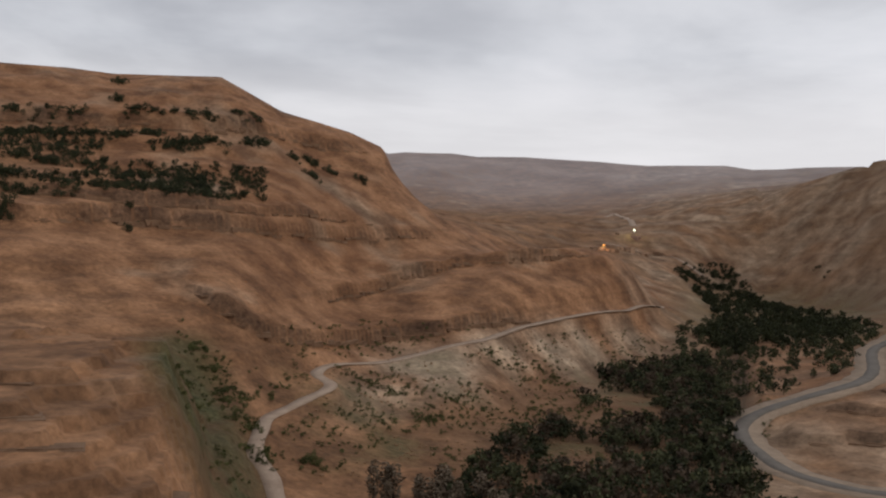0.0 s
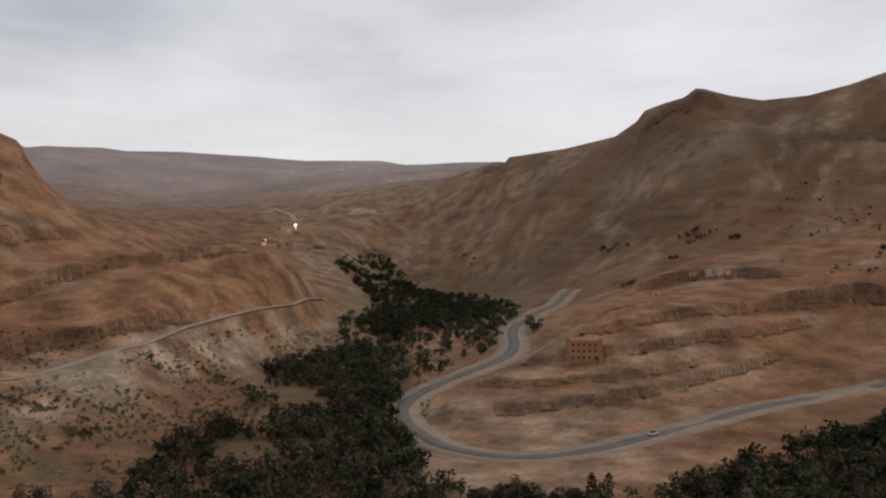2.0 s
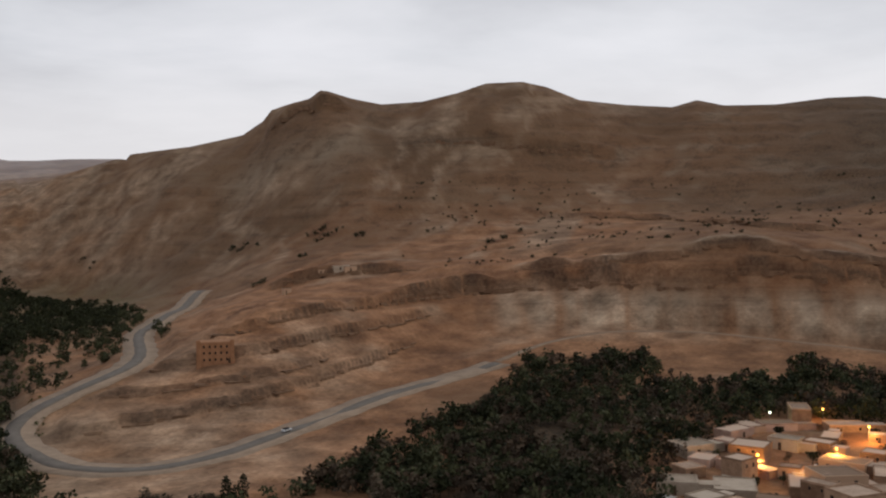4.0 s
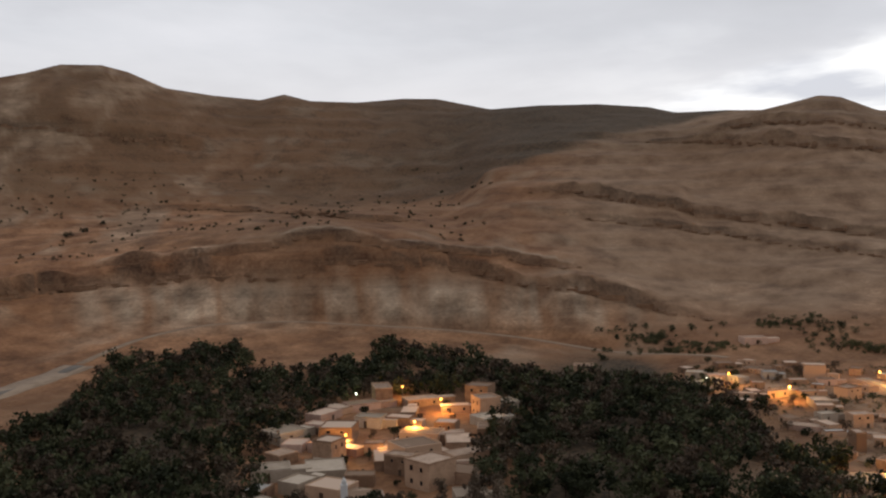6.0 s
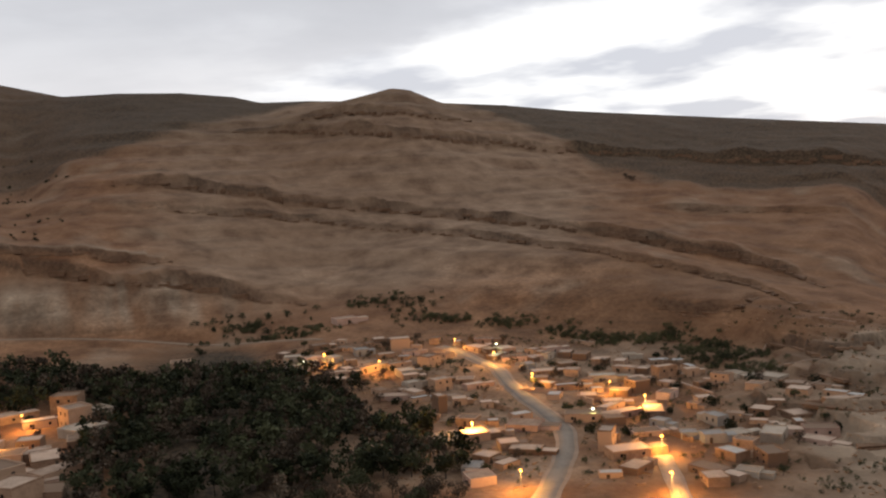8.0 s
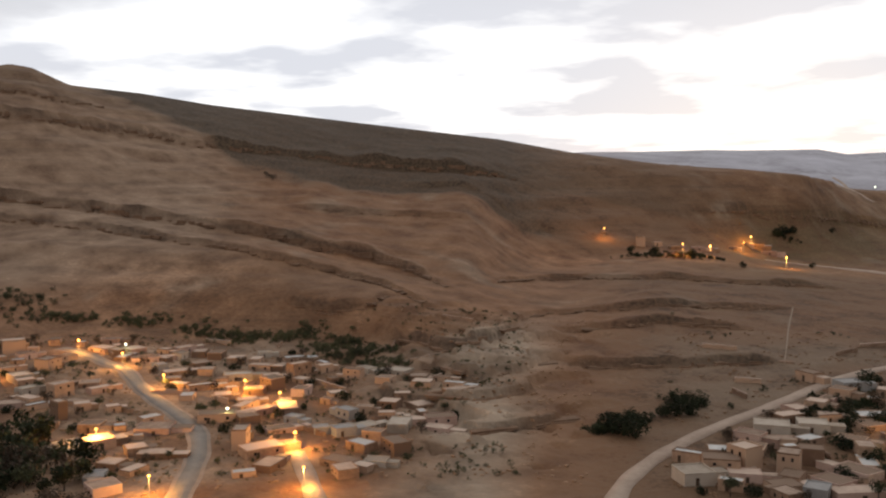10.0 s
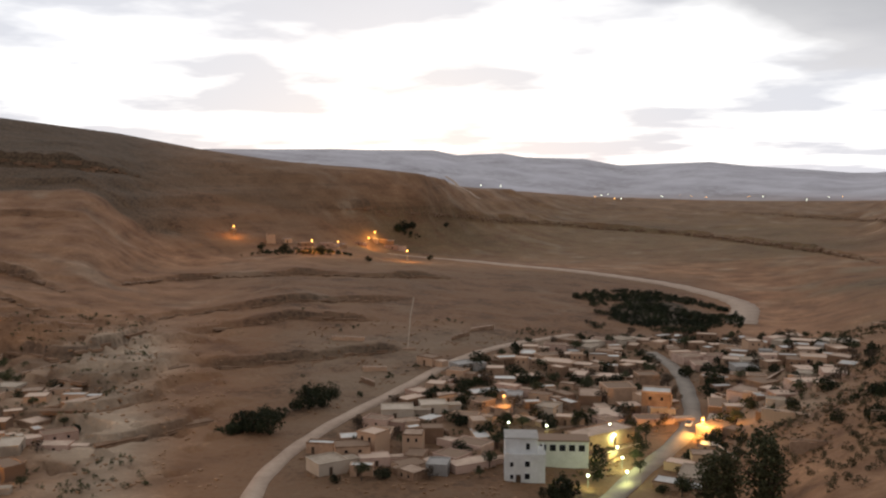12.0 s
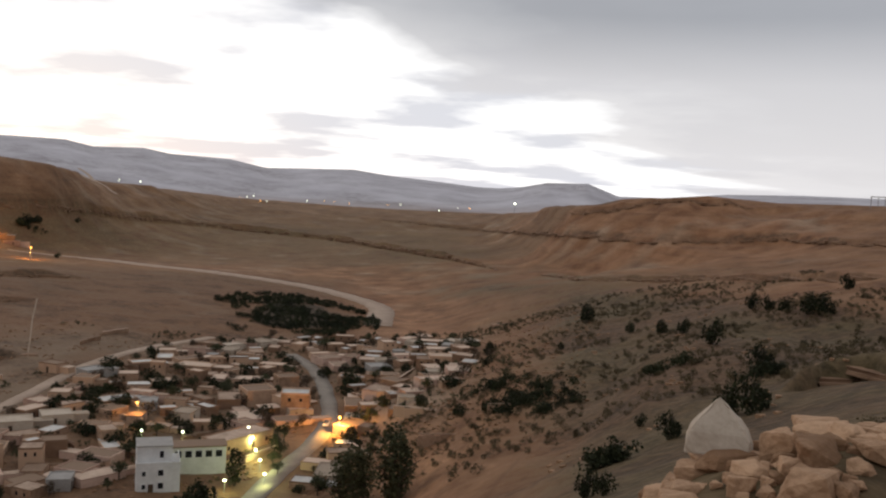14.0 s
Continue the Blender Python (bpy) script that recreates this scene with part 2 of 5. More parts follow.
def sight_index(bearing, slope, start=100):
    """Column of that bearing, and the first ring beyond start metres where the land rises to that slope seen from the lookout."""
    j = int(np.argmin(np.abs(BEARINGS - bearing)))
    rise = np.degrees(np.arctan2(HEIGHT[:, j] - EYE, np.maximum(REACH, 0.1)))
    hit = np.nonzero((REACH > start) & (rise >= slope))[0]
    return j, (int(hit[0]) if len(hit) else len(REACH) - 1)


LEDGES = []
VARNISH_SHADE = np.zeros_like(HEIGHT)  # beds of darker stone in the steps, with overhang shade painted in
LIT_RIM = np.zeros_like(HEIGHT)  # light on some of their top edges, painted as a pale stripe


def ledge(line, height, depth=60.0, start=250, rim=0.0):
    """A rock step along a line of (bearing, slope): a riser that faces the valley, its top running out into the hill."""
    a = [p[0] for p in line]
    cols = np.nonzero((BEARINGS >= a[0]) & (BEARINGS <= a[-1]))[0]
    slopes = np.interp(BEARINGS[cols], a, [p[1] for p in line])
    reach = np.array([REACH[sight_index(BEARINGS[j], s, start)[1]] for j, s in zip(cols, slopes)])
    pad = np.pad(reach, 6, mode="edge")
    reach = np.median(np.stack([pad[k:k + len(reach)] for k in range(13)]), 0)
    tall = []
    for j, r0, u in zip(cols, reach, np.linspace(0, 1, len(cols))):
        x, y = r0 * math.sin(radians(BEARINGS[j])), r0 * math.cos(radians(BEARINGS[j]))
        wob = float(fractal(np.array(x), np.array(y), 34, 3, 55, 0.45))
        h = 0.66 * height * min(1, 7 * u + 0.05, 7 * (1 - u) + 0.05) * (0.9 + 0.3 * wob)
        d = REACH - (r0 + wob * 4)
        tall.append((BEARINGS[j], r0 + wob * 4, h))
        VARNISH_SHADE[:, j] = np.maximum(VARNISH_SHADE[:, j], np.clip(1.5 - np.abs(d - 1.0) / 2.4, 0, 1) * min(1, 0.8 + 0.5 * wob) * min(1, h / 3) * 0.95)
        LIT_RIM[:, j] = np.maximum(LIT_RIM[:, j], rim * np.clip(1.4 - np.abs(d - 7) / 3.5, 0, 1) * min(1, h / 2) * np.clip(0.8 + wob, 0, 1))
        HEIGHT[:, j] += np.where(d > 0, h * np.clip(d / 2.5, 0, 1) * np.exp(-np.maximum(d, 0) / depth), -0.35 * h * np.exp(np.minimum(d, 0) / 14))
    LEDGES.append(np.array(tall))


# rock beds: small risers and treads along the height
bed = fractal(PX, PY, 260, 3, 40) * 3.5 + np.clip(BB - 78, 0, 50) * 0.45
hill = np.clip((RR - 105) / 60, 0, 1) * np.clip((HEIGHT - 14) / 10, 0, 1) * np.clip((2600 - RR) / 900, 0, 1)
for period, amount in ((17.0, 0.34), (6.1, 0.20), (2.7, 0.14)):
    s = (HEIGHT + bed) / period
    step = np.floor(s) + np.clip((s - np.floor(s) - 0.5) * 3.0 + 0.5, 0, 1)
    keep = np.clip(0.45 + 0.9 * fractal(PX, PY, 150, 4, int(period) + 60), 0, 1)
    HEIGHT = HEIGHT + (step - s) * period * amount * hill * keep
for lift, amount in ((-9.4, 2.2), (-11.5, 1.8), (-13.2, 2.4), (-15.2, 1.8)):
    ledge([(-24, lift + 0.8), (-14, lift), (-9, lift - 0.9)], amount, 9, 110)
ledge([(-24, 5.5), (-5, 6.0), (1.5, 5.0)], 9)
ledge([(-24, 0.6), (-12.5, 0.1), (1, -0.3), (6, -0.4)], 9, 30)
ledge([(-24, 1.9), (-8, 1.1), (2, 0.9)], 7, 25)
ledge([(-2, -4.2), (1, -3.8), (6.7, -1.9), (11.6, -1.3), (15.5, -1.0)], 10, 30)
ledge([(-10, -3.7), (-9, -4.1), (-5.4, -6.6), (-1.6, -7.0), (5.4, -6.3), (12.4, -4.7)], 8, 25)
ledge([(25.5, -11.2), (31, -10.9), (37, -10.3), (45, -7.9), (49, -6.3)], 5, 14)
ledge([(27, -9.6), (31, -9.3), (37, -8.9), (44, -7.2)], 3.5, 12)
ledge([(30, -8.2), (36, -7.4), (42, -6.4), (50, -4.9)], 5, 18)
ledge([(34, -6.4), (37.7, -5.5), (44.3, -4.4), (54, -3.5)], 6, 24)
ledge([(38.5, -3.4), (41, -2.8), (46, -2.2), (48, -2.4)], 8, 40)
ledge([(44, -4.3), (54, -3.5), (62, -3.0), (70, -2.5), (75.6, -3.3), (83.7, -4.7), (88.4, -5.8), (92, -6.5)], 11, 40)
ledge([(52, -2.5), (60, -2.0), (67, -1.2), (69, -1.1), (71, -1.6), (76, -2.2), (84, -3.4)], 6, 30, rim=0.9)
ledge([(56, 1.0), (63, 0.7), (70, 0.1), (74, -0.2)], 5, 30)
ledge([(47, 5.4), (52, 5.4), (58, 4.9), (61, 4.3)], 14, 60)
ledge([(39, 6.2), (41, 7.2), (44, 7.2)], 16, 40)
ledge([(77.5, 0.9), (90.6, -1.1), (101, -2.6), (110, -4.2), (118, -6.3), (124, -8.9)], 6, 30)
ledge([(78.7, 1.9), (83, 1.4), (90.6, 0), (101, -1.5), (110, -3), (118.9, -5.1), (123.4, -7.0)], 10, 45, rim=0.35)
ledge([(86, 4.5), (95, 4.0), (101.3, 3.2), (108, 2.2), (119, 0.9), (128, 0.1)], 12, 40)
ledge([(91, 5.2), (97, 5.1), (102, 4.3)], 10, 30)
ledge([(112, -1.5), (118, -1.9), (124, -2.4)], 4, 40)
ledge([(124, -6.3), (130, -6.0), (136, -5.9), (146, -6.3)], 5, 40)
ledge([(124, -8.8), (128, -8.2), (135, -7.7), (144, -7.5)], 4, 25)
ledge([(128, -11.3), (133, -11.4), (143, -10.7)], 4, 25)
for b0, b1, s0, s1 in ((118, 127, -9.6, -11.0), (120, 129, -11.6, -12.6), (117, 128, -13.2, -14.2), (121, 130, -15.0, -15.8), (129, 141, -9.3, -9.0), (112, 119, -7.4, -8.6)):
    ledge([(b0, s0), ((b0 + b1) / 2, s1 + 0.4), (b1, s0 + 0.5)], 4.5, 14, 225)
ledge([(187.3, -10.6), (190, -9.3), (196, -8.2)], 8, 12, 45)
ledge([(136, -2.0), (144, -2.4), (152, -2.9), (160, -3.4), (167, -4.2), (171, -4.8)], 10, 60)
ledge([(160, -1.9), (170, -2.4), (180, -2.4), (194, -1.6)], 5, 50)
ledge([(171, -4.9), (176, -5.0), (184, -4.4), (194, -3.4)], 4, 25)
ledge([(174, -1.2), (177.5, -0.5), (181, 0.2), (185, -0.3)], 6, 30)
HEIGHT = HEIGHT + (fractal(PX, PY, 26, 3, 77) * 0.9 * far * floor_like + fractal(PX, PY, 8, 3, 80) * 0.35 * far) * np.interp(RR, [900, 1500], [1, 0])
# crumbling rock: the near bluff, the walls of the dry gorge, the ochre spur over the bend
crag = np.clip((-5 - BB) / 3, 0, 1) * np.clip((RR - 90) / 25, 0, 1) * np.clip((330 - RR) / 60, 0, 1)
crag = np.maximum(crag, np.clip(1.5 - np.abs(BB - 124) / 6.5, 0, 1) * np.clip((RR - 215) / 15, 0, 1) * np.clip((470 - RR) / 60, 0, 1))
crag = np.maximum(crag, 0.6 * np.clip(1.5 - np.abs(BB - 39) / 8, 0, 1) * np.clip((RR - 330) / 20, 0, 1) * np.clip((600 - RR) / 60, 0, 1))
lump = fractal(PX, PY, 17, 5, 101, 0.62) * 1.5
tier = (HEIGHT + lump * 0.8) / 2.4
lump = lump * 0.7 + (np.floor(tier) + np.clip((tier - np.floor(tier) - 0.5) * 5 + 0.5, 0, 1) - tier) * 2.4
HEIGHT = HEIGHT + lump * crag * np.where(BB > 100, 1.5, 0.95)


def settle(ring, b0, b1, hide):
    """Brings the skyline back to its line after the relief is laid on; hide keeps the land behind it below."""
    global HEIGHT
    cols = np.nonzero((BEARINGS >= b0) & (BEARINGS <= b1))[0]
    a = [q[0] for q in ring]
    want = np.interp(BEARINGS[cols], a, [q[2] for q in ring])
    dist = np.interp(BEARINGS[cols], a, [q[1] for q in ring])
    for j, s, rc in zip(cols, want, dist):
        rise = np.degrees(np.arctan2(HEIGHT[:, j] - EYE, RR[:, j]))
        near = (REACH > rc * 0.85) & (REACH < rc * 1.12)
        w = np.clip((REACH / rc - 0.62) / 0.28, 0, 1)
        w = w * w * (3 - 2 * w) * np.clip((1.45 - REACH / rc) / 0.3, 0, 1)
        HEIGHT[:, j] += REACH * np.tan(np.radians(s - rise[near].max())) * w
        if hide:
            HEIGHT[:, j] = np.where(REACH > rc * 1.12, np.minimum(HEIGHT[:, j], EYE + REACH * np.tan(np.radians(s - 0.2))), HEIGHT[:, j])
        HEIGHT[:, j] = np.where((REACH > 450) & (REACH < rc), np.minimum(HEIGHT[:, j], EYE + REACH * np.tan(np.radians(s))), HEIGHT[:, j])


settle(CREST, -30, 2.2, False)
settle(CREST, 25, 30.75, False)
settle(CREST, 31, 130, True)
settle(CREST, 130.25, 145, False)
settle(CREST, 174, 197, False)
settle(FAR_RANGE, 2.5, 30.75, False)
settle(FAR_RANGE, 130.25, 197, False)
# the knob of rock and rubble beside the lookout
HEIGHT = HEIGHT + 4.2 * np.exp(-np.abs((BB - 187.5) / 9.5) ** 4 - np.abs((RR - 25) / 8) ** 3)


def ground_z(x, y):
    """Height of the land at a place."""
    r = math.hypot(x, y)
    a = math.degrees(math.atan2(x, y))
    if a < -60:
        a += 360
    i = int(np.clip(np.searchsorted(REACH, r) - 1, 0, len(REACH) - 2))
    j = int(np.clip(np.searchsorted(BEARINGS, a) - 1, 0, len(BEARINGS) - 2))
    u = min(max((r - REACH[i]) / (REACH[i + 1] - REACH[i]), 0), 1)
    v = min(max((a - BEARINGS[j]) / (BEARINGS[j + 1] - BEARINGS[j]), 0), 1)
    return float((HEIGHT[i, j] * (1 - v) + HEIGHT[i, j + 1] * v) * (1 - u) + (HEIGHT[i + 1, j] * (1 - v) + HEIGHT[i + 1, j + 1] * v) * u)


def at(bearing, distance):
    """The place on the ground at a bearing and distance from the lookout."""
    a = radians(bearing)
    x, y = distance * math.sin(a), distance * math.cos(a)
    return Vector((x, y, ground_z(x, y)))


def sight(bearing, slope, start=100):
    j, i = sight_index(bearing, slope, start)
    return at(bearing, REACH[i])


def spaced(points, step):
    """A smooth line through points, with a point every step metres."""
    p = np.array([q[:2] for q in points], float)
    d = np.concatenate([[0], np.cumsum(np.hypot(*np.diff(p, axis=0).T))])
    u = np.arange(0, d[-1], step)
    q = np.stack([smooth_curve(d, p[:, 0], u), smooth_curve(d, p[:, 1], u)], 1)
    for _ in range(3):
        q[1:-1] = (q[:-2] + 2 * q[1:-1] + q[2:]) / 4
    return q


def bench(points, width, dig=1.0):
    """Levels a shelf for a road along points; gives back the line with its heights."""
    global HEIGHT
    q = spaced(points, 3.0)
    z = np.array([ground_z(*p) for p in q])
    for _ in range(40):
        z[1:-1] = (z[:-2] + 2 * z[1:-1] + z[2:]) / 4
    for p, h in zip(q[::2], z[::2]):
        r, a = math.hypot(*p), math.degrees(math.atan2(*p))
        reach = width * 2.2
        i0, i1 = np.searchsorted(REACH, (r - reach, r + reach))
        da = math.degrees(reach / r)
        j0, j1 = np.searchsorted(BEARINGS, (a - da, a + da))
        d = np.hypot(PX[i0:i1, j0:j1] - p[0], PY[i0:i1, j0:j1] - p[1])
        w = np.clip((reach - d) / (reach - width * 0.75), 0, 1) * dig
        HEIGHT[i0:i1, j0:j1] += (h - HEIGHT[i0:i1, j0:j1]) * w
    return q, z


MAIN_ROAD = bench([sight(*p) for p in [(53, -8.1), (47.4, -9.6), (43, -10.9), (39.4, -12.1), (36, -13.0), (32.8, -13.6), (29.4, -13.5), (26.6, -12.9), (25.0, -11.9), (24.5, -10.9), (25.8, -9.9), (29.3, -8.4)]] + [at(31.6, 590), at(33.7, 680), at(35, 780)], 8)
CLIFF_TRACK = bench([sight(*p) for p in [(53, -8.1), (56, -6.9), (60, -6.2), (67, -6.2), (77, -7.2), (86, -8.5), (92, -8.6)]], 6)
FOOT_PATH = bench([sight(*p) for p in [(-3.4, -17.4), (-4.2, -15), (-5.2, -13.3), (-4.6, -11.8), (-2.5, -10.6), (-0.5, -9.7), (-1.6, -8.9), (3.3, -8.1), (8.6, -6.6), (11.4, -5.7), (14.5, -4.9), (18, -4.1), (19.6, -4.0)]], 3.2, 0.8)
VILLAGE_ROAD = bench([sight(*p) for p in [(105.0, -19.4), (105.9, -17.95), (106.6, -16.64), (106.9, -15.64), (106.5, -14.53), (105.5, -13.65), (104.5, -12.9), (103.6, -12.12), (102.8, -11.11), (101.6, -10.54), (100.5, -9.9), (99.0, -9.4)]], 5)
VILLAGE_LANE = bench([sight(*p) for p in [(114.0, -19.52), (113.6, -18.42), (113.2, -17.4), (112.7, -16.43)]], 4)
DIRT_ROAD = bench([sight(*p) for p in [(132.6, -19.5), (133.6, -18), (136.1, -16.2), (139, -14.6), (142.3, -13.1), (146.5, -11.0), (149.3, -10.2), (153, -9.6)]], 6)
STREET = bench([sight(*p) for p in [(154.6, -20), (157.4, -17.6), (159.3, -16.0), (160.1, -14.8), (160, -13.0), (159.0, -11.3), (157.5, -10.5)]], 7)
PLATEAU_ROAD = bench([sight(*p) for p in [(141.4, -4.65), (146.5, -5.15), (153, -5.7), (158, -6.3), (162.5, -7.3), (163, -8.6)]], 9)

UPPER_TRACK = bench([sight(*p, 600) for p in [(22.0, -2.1), (19.8, -0.96), (17.4, -0.53), (15.8, -0.2)]], 5, 0.6)
WINDING_TRACK = bench([sight(*p, 900) for p in [(17.8, 0.76), (17.5, 1.27), (16.6, 1.56), (15.4, 1.35)]], 6, 0.6)
HILL_TRACK = bench([sight(*p, 700) for p in [(145.0, 0.12), (145.6, -0.29), (146.4, -0.8), (147.3, -1.37)]], 5, 0.6)
FIELD_LANE = bench([sight(*p, 300) for p in [(143.0, -7.46), (142.8, -8.57), (142.7, -9.79), (142.6, -10.72)]], 2.5, 0.6)


def grid_mesh(name, verts, rows, cols):
    me = bpy.data.meshes.new(name)
    i, j = np.meshgrid(np.arange(rows - 1), np.arange(cols - 1), indexing="ij")
    q = (i * cols + j).ravel()
    quads = np.stack([q, q + 1, q + cols + 1, q + cols], 1)[:, ::-1]
    me.vertices.add(len(verts))
    me.vertices.foreach_set("co", np.asarray(verts, np.float32).ravel())
    me.loops.add(quads.size)
    me.loops.foreach_set("vertex_index", quads.ravel().astype(np.int32))
    me.polygons.add(len(quads))
    me.polygons.foreach_set("loop_start", np.arange(0, quads.size, 4, dtype=np.int32))
    me.update(calc_edges=True)
    me.polygons.foreach_set("use_smooth", np.ones(len(quads), bool))
    return me


def material(name, rough=0.9):
    m = bpy.data.materials.new(name)
    m.use_nodes = True
    t = m.node_tree
    p = t.nodes["Principled BSDF"]
    p.inputs["Roughness"].default_value = rough
    p.inputs["Specular IOR Level"].default_value = 0.2
    return m, t, p


def bumped(t, p, height, strength, distance):
    n = node(t, "ShaderNodeBump", Strength=strength, Distance=distance)
    link(t, height, n.inputs["Height"])
    link(t, n.outputs[0], p.inputs["Normal"])


def earth_material():
    """Red clay, pale scree and scrub, by the land's soil map, with bedding lines and stones."""
    m, t, p = material("red_earth", 0.95)
    co = t.nodes.new("ShaderNodeTexCoord").outputs["Object"]
    soil = t.nodes.new("ShaderNodeVertexColor")
    soil.layer_name = "soil"
    sep = t.nodes.new("ShaderNodeSeparateColor")
    link(t, soil.outputs[0], sep.inputs[0])
    red, pale, scrub = sep.outputs[0], sep.outputs[1], sep.outputs[2]
    stone = t.nodes.new("ShaderNodeVertexColor")
    stone.layer_name = "stone"
    sep2 = t.nodes.new("ShaderNodeSeparateColor")
    link(t, stone.outputs[0], sep2.inputs[0])
    dark_bed_shade, pale_tone, grass = sep2.outputs

    def noise_at(scale, detail=6.0, rough=0.6, squash=None):
        n = node(t, "ShaderNodeTexNoise", Scale=scale, Detail=detail, Roughness=rough)
        src = co
        if squash:
            mp = t.nodes.new("ShaderNodeMapping")
            mp.inputs["Scale"].default_value = squash
            link(t, co, mp.inputs["Vector"])
            src = mp.outputs[0]
        link(t, src, n.inputs["Vector"])
        return n.outputs[0]

    big, mid, fine = noise_at(0.008), noise_at(0.05), noise_at(0.45, 4.0, 0.7)
    beds = noise_at(0.11, 5.0, 0.65, (0.10, 0.10, 2.6))
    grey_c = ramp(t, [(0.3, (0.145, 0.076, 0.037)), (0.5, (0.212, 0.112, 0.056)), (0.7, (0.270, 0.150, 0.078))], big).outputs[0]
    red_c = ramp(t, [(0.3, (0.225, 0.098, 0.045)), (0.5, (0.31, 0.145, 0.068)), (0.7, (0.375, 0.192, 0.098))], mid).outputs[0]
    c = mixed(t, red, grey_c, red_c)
    pale_c = ramp(t, [(0.35, (0.29, 0.205, 0.135)), (0.65, (0.47, 0.355, 0.245))], mid).outputs[0]
    c = mixed(t, pale, c, pale_c)
    # dark stone and the shade under overhangs, both laid on as colour
    c = mixed(t, math_node(t, "MULTIPLY", dark_bed_shade, 0.8), c, ramp(t, [(0.35, (0.050, 0.032, 0.022)), (0.65, (0.115, 0.072, 0.048))], fine).outputs[0])
    lines = ramp(t, [(0.36, 0.55), (0.46, 0.95), (0.55, 1.05), (0.66, 0.78)], beds).outputs[0]
    c = mixed(t, 0.42, c, lines, "MULTIPLY")
    blot = ramp(t, [(0.36, 0.60), (0.5, 1.0), (0.64, 1.45)], mid).outputs[0]
    c = mixed(t, 0.8, c, blot, "MULTIPLY")
    grit = ramp(t, [(0.34, 0.62), (0.5, 1.0), (0.68, 1.35)], fine).outputs[0]
    c = mixed(t, 0.75, c, grit, "MULTIPLY")
    # distance haze put into the colour: far land turns pale grey
    c = mixed(t, pale_tone, c, ramp(t, [(0.35, (0.41, 0.385, 0.40)), (0.65, (0.52, 0.495, 0.51))], big).outputs[0])
    green_c = ramp(t, [(0.4, (0.034, 0.025, 0.015)), (0.6, (0.094, 0.062, 0.036))], fine).outputs[0]
    patch = math_node(t, "MULTIPLY", scrub, ramp(t, [(0.40, 0.0), (0.56, 1.0)], math_node(t, "ADD", math_node(t, "MULTIPLY", mid, 0.5), math_node(t, "MULTIPLY", fine, 0.5))).outputs[0])
    solid = ramp(t, [(0.55, 0.0), (0.95, 1.0)], scrub).outputs[0]
    c = mixed(t, math_node(t, "MAXIMUM", patch, solid), c, green_c)
    turf = ramp(t, [(0.38, (0.040, 0.044, 0.014)), (0.62, (0.105, 0.098, 0.042))], fine).outputs[0]
    c = mixed(t, math_node(t, "MULTIPLY", grass, ramp(t, [(0.38, 0.25), (0.52, 1.0)], mid).outputs[0]), c, turf)
    link(t, c, p.inputs["Base Color"])
    h = math_node(t, "ADD", math_node(t, "MULTIPLY", fine, 0.5), math_node(t, "MULTIPLY", mid, 1.6))
    bumped(t, p, h, 0.55, 1.4)
    return m


def plain_material(name, dark, light, scale=0.6, rough=0.9, bump=0.2, distance=0.05, metal=0.0, by_object=0.0):
    """A worn surface between two tones, at two scales."""
    m, t, p = material(name, rough)
    co = t.nodes.new("ShaderNodeTexCoord").outputs["Object"]
    a = node(t, "ShaderNodeTexNoise", Scale=scale, Detail=6.0, Roughness=0.65)
    b2 = node(t, "ShaderNodeTexNoise", Scale=scale * 9, Detail=4.0, Roughness=0.7)
    for n in (a, b2):
        link(t, co, n.inputs["Vector"])
    f = math_node(t, "ADD", math_node(t, "MULTIPLY", a.outputs[0], 0.65), math_node(t, "MULTIPLY", b2.outputs[0], 0.35))
    if by_object:
        info = t.nodes.new("ShaderNodeObjectInfo").outputs["Random"]
        f = math_node(t, "ADD", f, math_node(t, "MULTIPLY", math_node(t, "SUBTRACT", info, 0.5), by_object))
    c = ramp(t, [(0.32, dark), (0.68, light)], f).outputs[0]
    link(t, c, p.inputs["Base Color"])
    p.inputs["Metallic"].default_value = metal
    if bump:
        bumped(t, p, f, bump, distance)
    return m


def leaf_material(name, dark, light):
    """Leaves and twigs that vary from clump to clump and from tree to tree."""
    m, t, p = material(name, 0.85)
    g = t.nodes.new("ShaderNodeNewGeometry").outputs["Random Per Island"]
    info = t.nodes.new("ShaderNodeObjectInfo").outputs["Random"]
    co = t.nodes.new("ShaderNodeTexCoord").outputs["Object"]
    n = node(t, "ShaderNodeTexNoise", Scale=0.11, Detail=3.0)
    link(t, co, n.inputs["Vector"])
    f = math_node(t, "ADD", math_node(t, "MULTIPLY", g, 0.25), math_node(t, "ADD", math_node(t, "MULTIPLY", info, 0.25), math_node(t, "MULTIPLY_ADD", n.outputs[0], 1.5, -0.45)))
    link(t, ramp(t, [(0.2, dark), (0.9, light)], f).outputs[0], p.inputs["Base Color"])
    return m


def glow_material(name, colour, power):
    m, t, p = material(name, 0.4)
    p.inputs["Base Color"].default_value = (*colour, 1)
    p.inputs["Emission Color"].default_value = (*colour, 1)
    p.inputs["Emission Strength"].default_value = power
    return m


EARTH = earth_material()
ASPHALT = plain_material("asphalt", (0.115, 0.098, 0.082), (0.20, 0.172, 0.142), 0.15, 0.85, 0.1)
WORN = plain_material("worn_dusty_asphalt", (0.19, 0.158, 0.125), (0.31, 0.26, 0.21), 0.15, 0.9, 0.1)
TRACK = plain_material("trodden_earth", (0.20, 0.135, 0.088), (0.33, 0.24, 0.165), 0.2, 0.95, 0.3)
